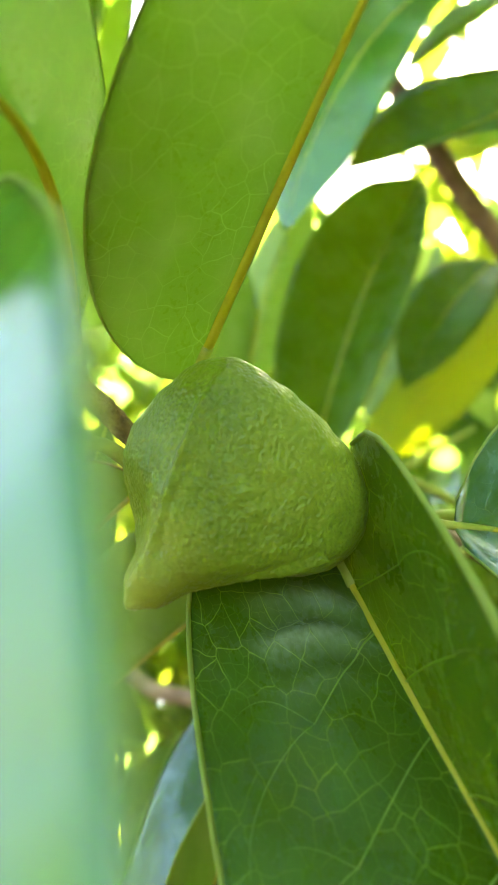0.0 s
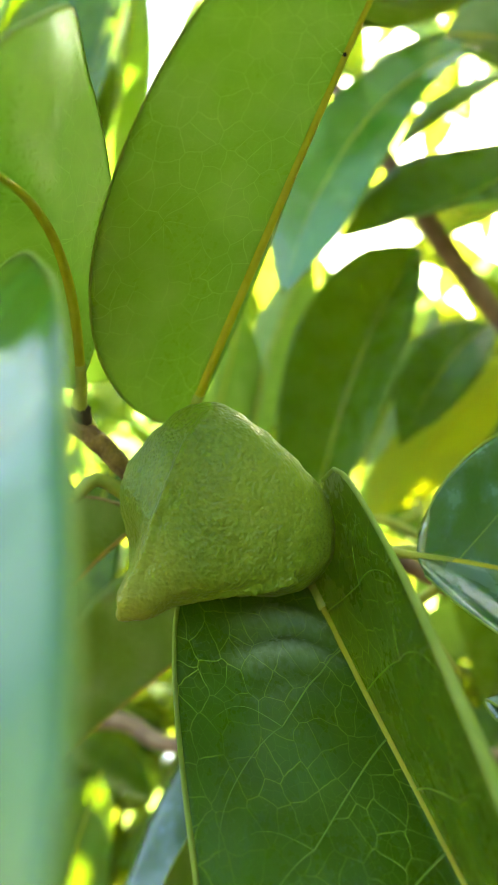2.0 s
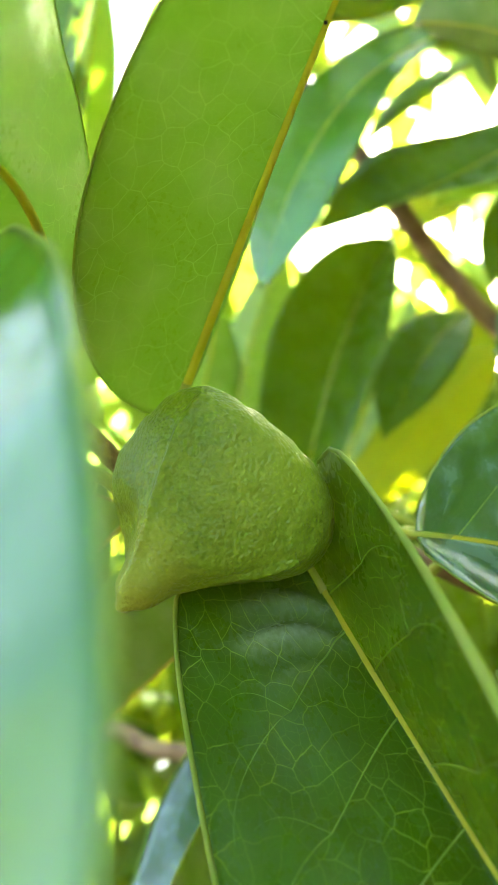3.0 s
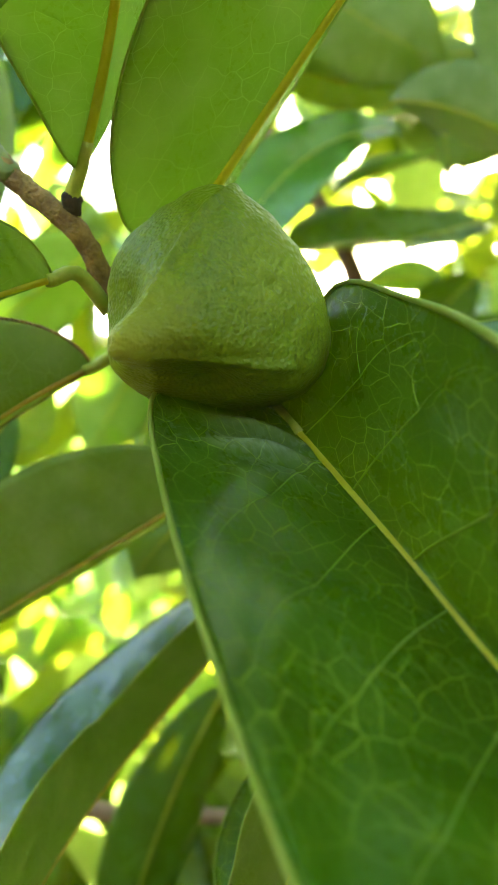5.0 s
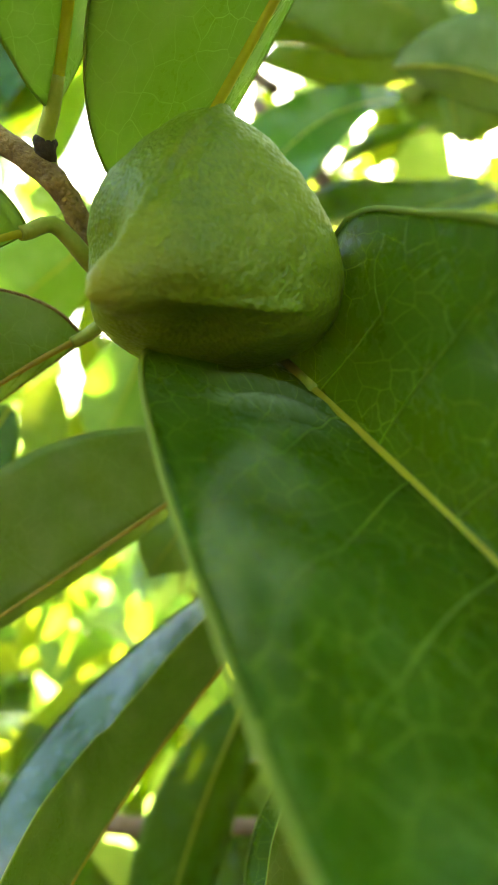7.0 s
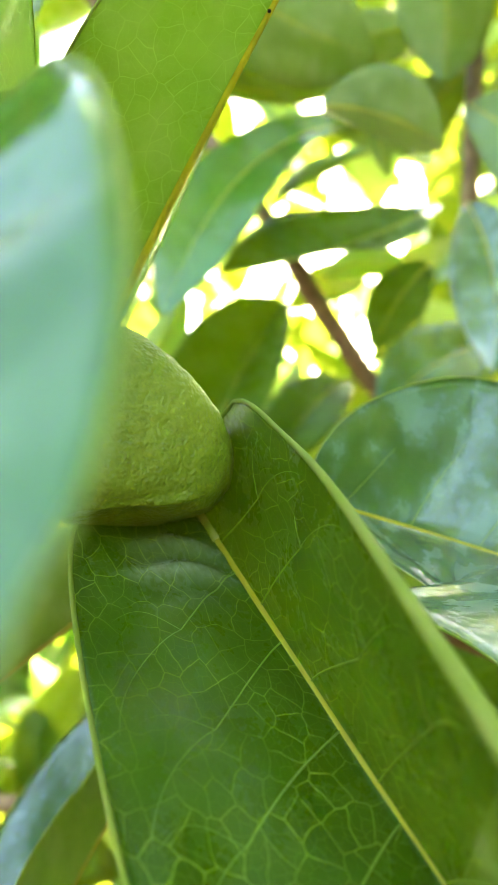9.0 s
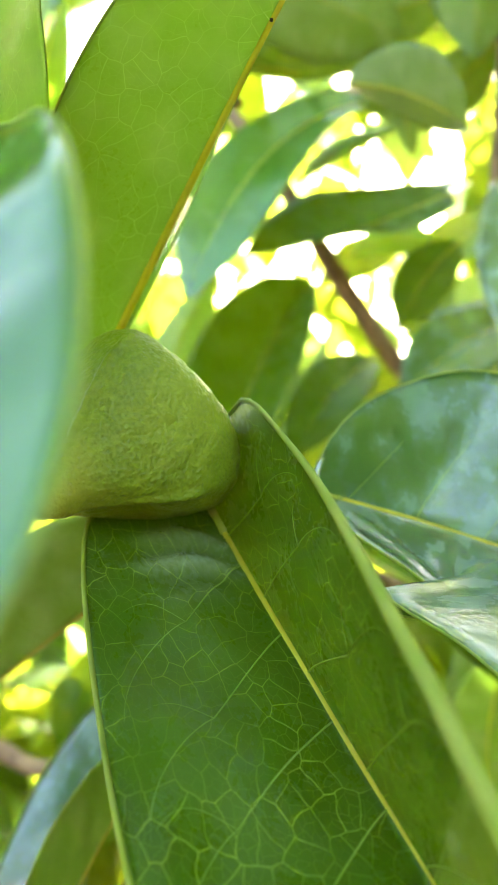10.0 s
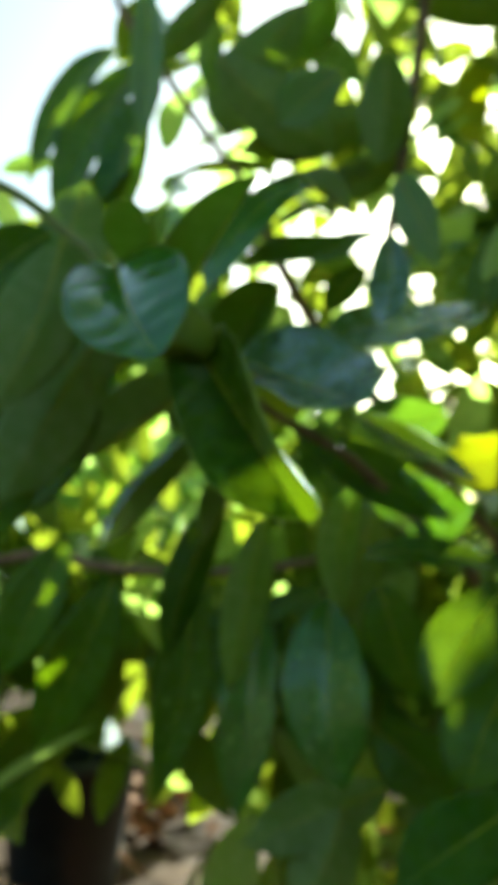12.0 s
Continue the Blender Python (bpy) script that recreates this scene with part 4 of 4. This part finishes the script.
WELLS += [(TWIG_VIEW, well, r) for well, r in ((Vector((0.189, 0.885, 1.730)), 0.015),
                                             (Vector((0.276, 0.867, 1.733)), 0.015),
                                             (Vector((0.329, 0.860, 1.715)), 0.013),
                                             (Vector((0.277, 0.903, 1.628)), 0.013),
                                             (Vector((0.408, 0.851, 1.661)), 0.010),
                                             (Vector((0.431, 0.806, 1.751)), 0.010),
                                             (Vector((0.282, 0.820, 1.828)), 0.020),
                                             (Vector((0.365, 0.795, 1.826)), 0.020), (Vector((0.386, 0.733, 1.909)), 0.020), (Vector((-0.011, 0.817, 1.930)), 0.017), (Vector((0.251, 0.807, 1.922)), 0.017), (Vector((0.310, 0.846, 1.829)), 0.029), (Vector((0.321, 0.890, 1.719)), 0.014), (Vector((0.313, 0.919, 1.630)), 0.013), (Vector((0.188, 0.922, 1.727)), 0.013))]


def sky_gap(place):
    """Leaves of the canopy leave gaps for the sky."""
    def gapped(rnd):
        while True:
            p = Vector(place(rnd))
            clear = True
            for foot, top, r in WELLS:
                d, axis = p - foot, (top - foot)
                k = d.dot(axis) / axis.length_squared
                if 0.5 < k and (d - axis * k).length < 1.25 * r * k + 0.02:
                    clear = False
            if clear:
                return tuple(p)
    return gapped


crown("crown", tree, 5, 860, sky_gap(clumps(1, [(0.15, 0.85, 0.75, 1.25, 1.15, 1.75, 40), (0.40, 0.9, 0.7, 1.3, 1.7, 2.3, 14), (-0.6, 0.0, 0.8, 1.3, 1.5, 1.80, 16), (0.02, 0.36, 0.7, 1.1, 1.62, 2.05, 16)], 0.07)), 0.14, [TOP, UNDER, DUSTY], "crown of long drooping glossy leaves")
crown("crown", tree, 9, 900, sky_gap(clumps(7, [(-0.25, 0.30, 0.80, 1.30, 1.10, 1.22, 20), (-0.60, -0.12, 0.75, 1.3, 1.15, 1.45, 22), (0.25, 0.95, 0.80, 1.45, 0.84, 1.40, 46)], 0.08)), 0.15, [TOP, UNDER], "low skirt of long drooping glossy leaves")
crown("crown", tree, 41, 560, sky_gap(clumps(42, [(-0.55, 0.36, 1.65, 2.30, 1.06, 1.70, 80)], 0.08)), 0.22, [LIGHTSKIN, UNDER], "sunlit light green leaves low on the far side")
# Unseen cluster added overhead to block sky reflections on the large leaf.
crown("crown", tree, 51, 420, sky_gap(clumps(52, [(-0.12, 0.80, -0.50, 0.42, 2.02, 2.5, 60)], 0.09)), 0.15, [TOP, UNDER], "unseen overhead leaves added to screen the fruiting twig from the sky")
crown("crown", tree, 8, 90, sky_gap(clumps(2, [(0.25, 0.75, 0.45, 0.9, 1.9, 2.35, 22)], 0.07)), 0.14, [TOP, UNDER], "crown of long drooping glossy leaves")


# Overhead canopy, largely out of view, added for shading leaves and soil.
crown("crown", tree, 11, 1000, sky_gap(clumps(12, [(0.55, 2.6, 0.65, 2.6, 2.0, 2.7, 130)], 0.10)), 0.16, [TOP, UNDER], "overhead crown of long drooping glossy leaves")
# Out-of-view clump added on the sun's line, shading the large leaf above its tip.
crown("crown", tree, 15, 470, sky_gap(clumps(16, [(0.66, 0.82, 0.96, 1.14, 1.80, 2.04, 50), (0.78, 0.96, 1.14, 1.36, 1.90, 2.14, 50), (0.82, 1.02, 1.40, 1.70, 2.06, 2.34, 34)], 0.035)), 0.14, [TOP, UNDER], "unseen dense clump of leaves added to shade the large leaf")
# Added beside the view, unseen: keeps sky light from the right off the twig.
crown("crown", tree, 13, 2300, sky_gap(clumps(14, [(0.95, 2.0, -0.7, 1.0, 0.9, 2.5, 130), (0.66, 1.1, -0.5, 0.30, 1.2, 2.3, 60), (0.42, 0.75, -0.25, 0.18, 1.25, 2.0, 46)], 0.08)), 0.16, [TOP, UNDER], "unseen side crown of leaves added to block light from the right")


def far_tree(x, y, h, spread, seed, count, mats, label):
    t = thing("surrounding_tree", (x, y, 0.42), label, "tree", "trees in the background")
    r = random.Random(seed)
    stem("trunk", t, [(x, y, 0.40), (x + 0.05, y, 0.42 + h * 0.35), (x - 0.04, y + 0.05, 0.42 + h * 0.8)], 0.05, 0.02, REDBARK, 16, 0.2)
    boxes = []
    for k in range(5):
        bx, by, bz = x + r.uniform(-1, 1) * spread, y + r.uniform(-0.5, 0.5) * spread, 0.42 + h * r.uniform(0.35, 1.0)
        stem("limb", t, [(x, y, 0.42 + h * 0.3), ((x + bx) / 2, (y + by) / 2, 0.42 + h * 0.5), (bx, by, bz)], 0.025, 0.008, REDBARK, 10, 0.2, 8)
        boxes.append((bx - 0.4, bx + 0.4, by - 0.4, by + 0.4, bz - 0.35, bz + 0.25, 6))
    crown("crown", t, seed, count, sky_gap(clumps(seed, boxes, 0.14)), 0.14, mats, "sunlit yellow-green crown")
    return t


# The last three are unseen, added around the camera to darken reflections and light.
for n, (x, y, h) in enumerate([(-0.9, 3.2, 1.3), (0.5, 3.6, 1.25), (2.9, 2.4, 1.7), (3.2, 4.4, 2.3), (-2.6, 4.6, 1.9), (-0.3, 4.8, 1.7), (0.2, 5.8, 1.9), (4.6, 5.2, 2.4), (0.9, -3.0, 2.4), (2.6, -1.2, 2.4), (-1.5, -0.9, 2.6)]):
    far_tree(x, y, h, 0.9, 21 + n, 900, [UNDER, TOP, LIGHTSKIN], "leafy tree with green and yellow-green leaves")


# ---- plant pot ----
def plant_pot(x, y, r, h):
    p = thing("plant_pot", (x, y, 0.44), "black plastic nursery pot standing on the soil", "plant pot")
    bm = bmesh.new()
    prof = [(0.0, 0.0), (r * 0.78, 0.0), (r * 0.80, 0.02), (r, h - 0.03), (r * 1.05, h - 0.03), (r * 1.05, h), (r * 0.97, h), (r * 0.95, h - 0.05), (0.0, h - 0.05)]
    rings = [[bm.verts.new((x + a * math.cos(w * math.pi / 16), y + a * math.sin(w * math.pi / 16), 0.44 + b)) for w in range(32)] for a, b in prof[1:-1]]
    for r0, r1 in zip(rings, rings[1:]):
        for k in range(32):
            bm.faces.new((r0[k], r0[(k + 1) % 32], r1[(k + 1) % 32], r1[k]))
    bm.faces.new(rings[0][::-1])
    part("body", bm, POT, p)
    bm = bmesh.new()
    bmesh.ops.create_circle(bm, cap_ends=True, segments=32, radius=r * 0.93, matrix=Matrix.Translation((x, y, 0.44 + h - 0.10)))
    part("potting_soil", bm, DARKSOIL, p, "dark potting soil")
    return p


plant_pot(-0.06, 1.62, 0.15, 0.34)


# ---- dry leaves on the soil ----
crown("leaf_litter", soil, 31, 900, clumps(32, [(-0.8, 1.4, 0.9, 3.2, 0.47, 0.49, 300)], 0.012), 0.10, [DRY], "dry brown fallen leaves", droop=0.0)
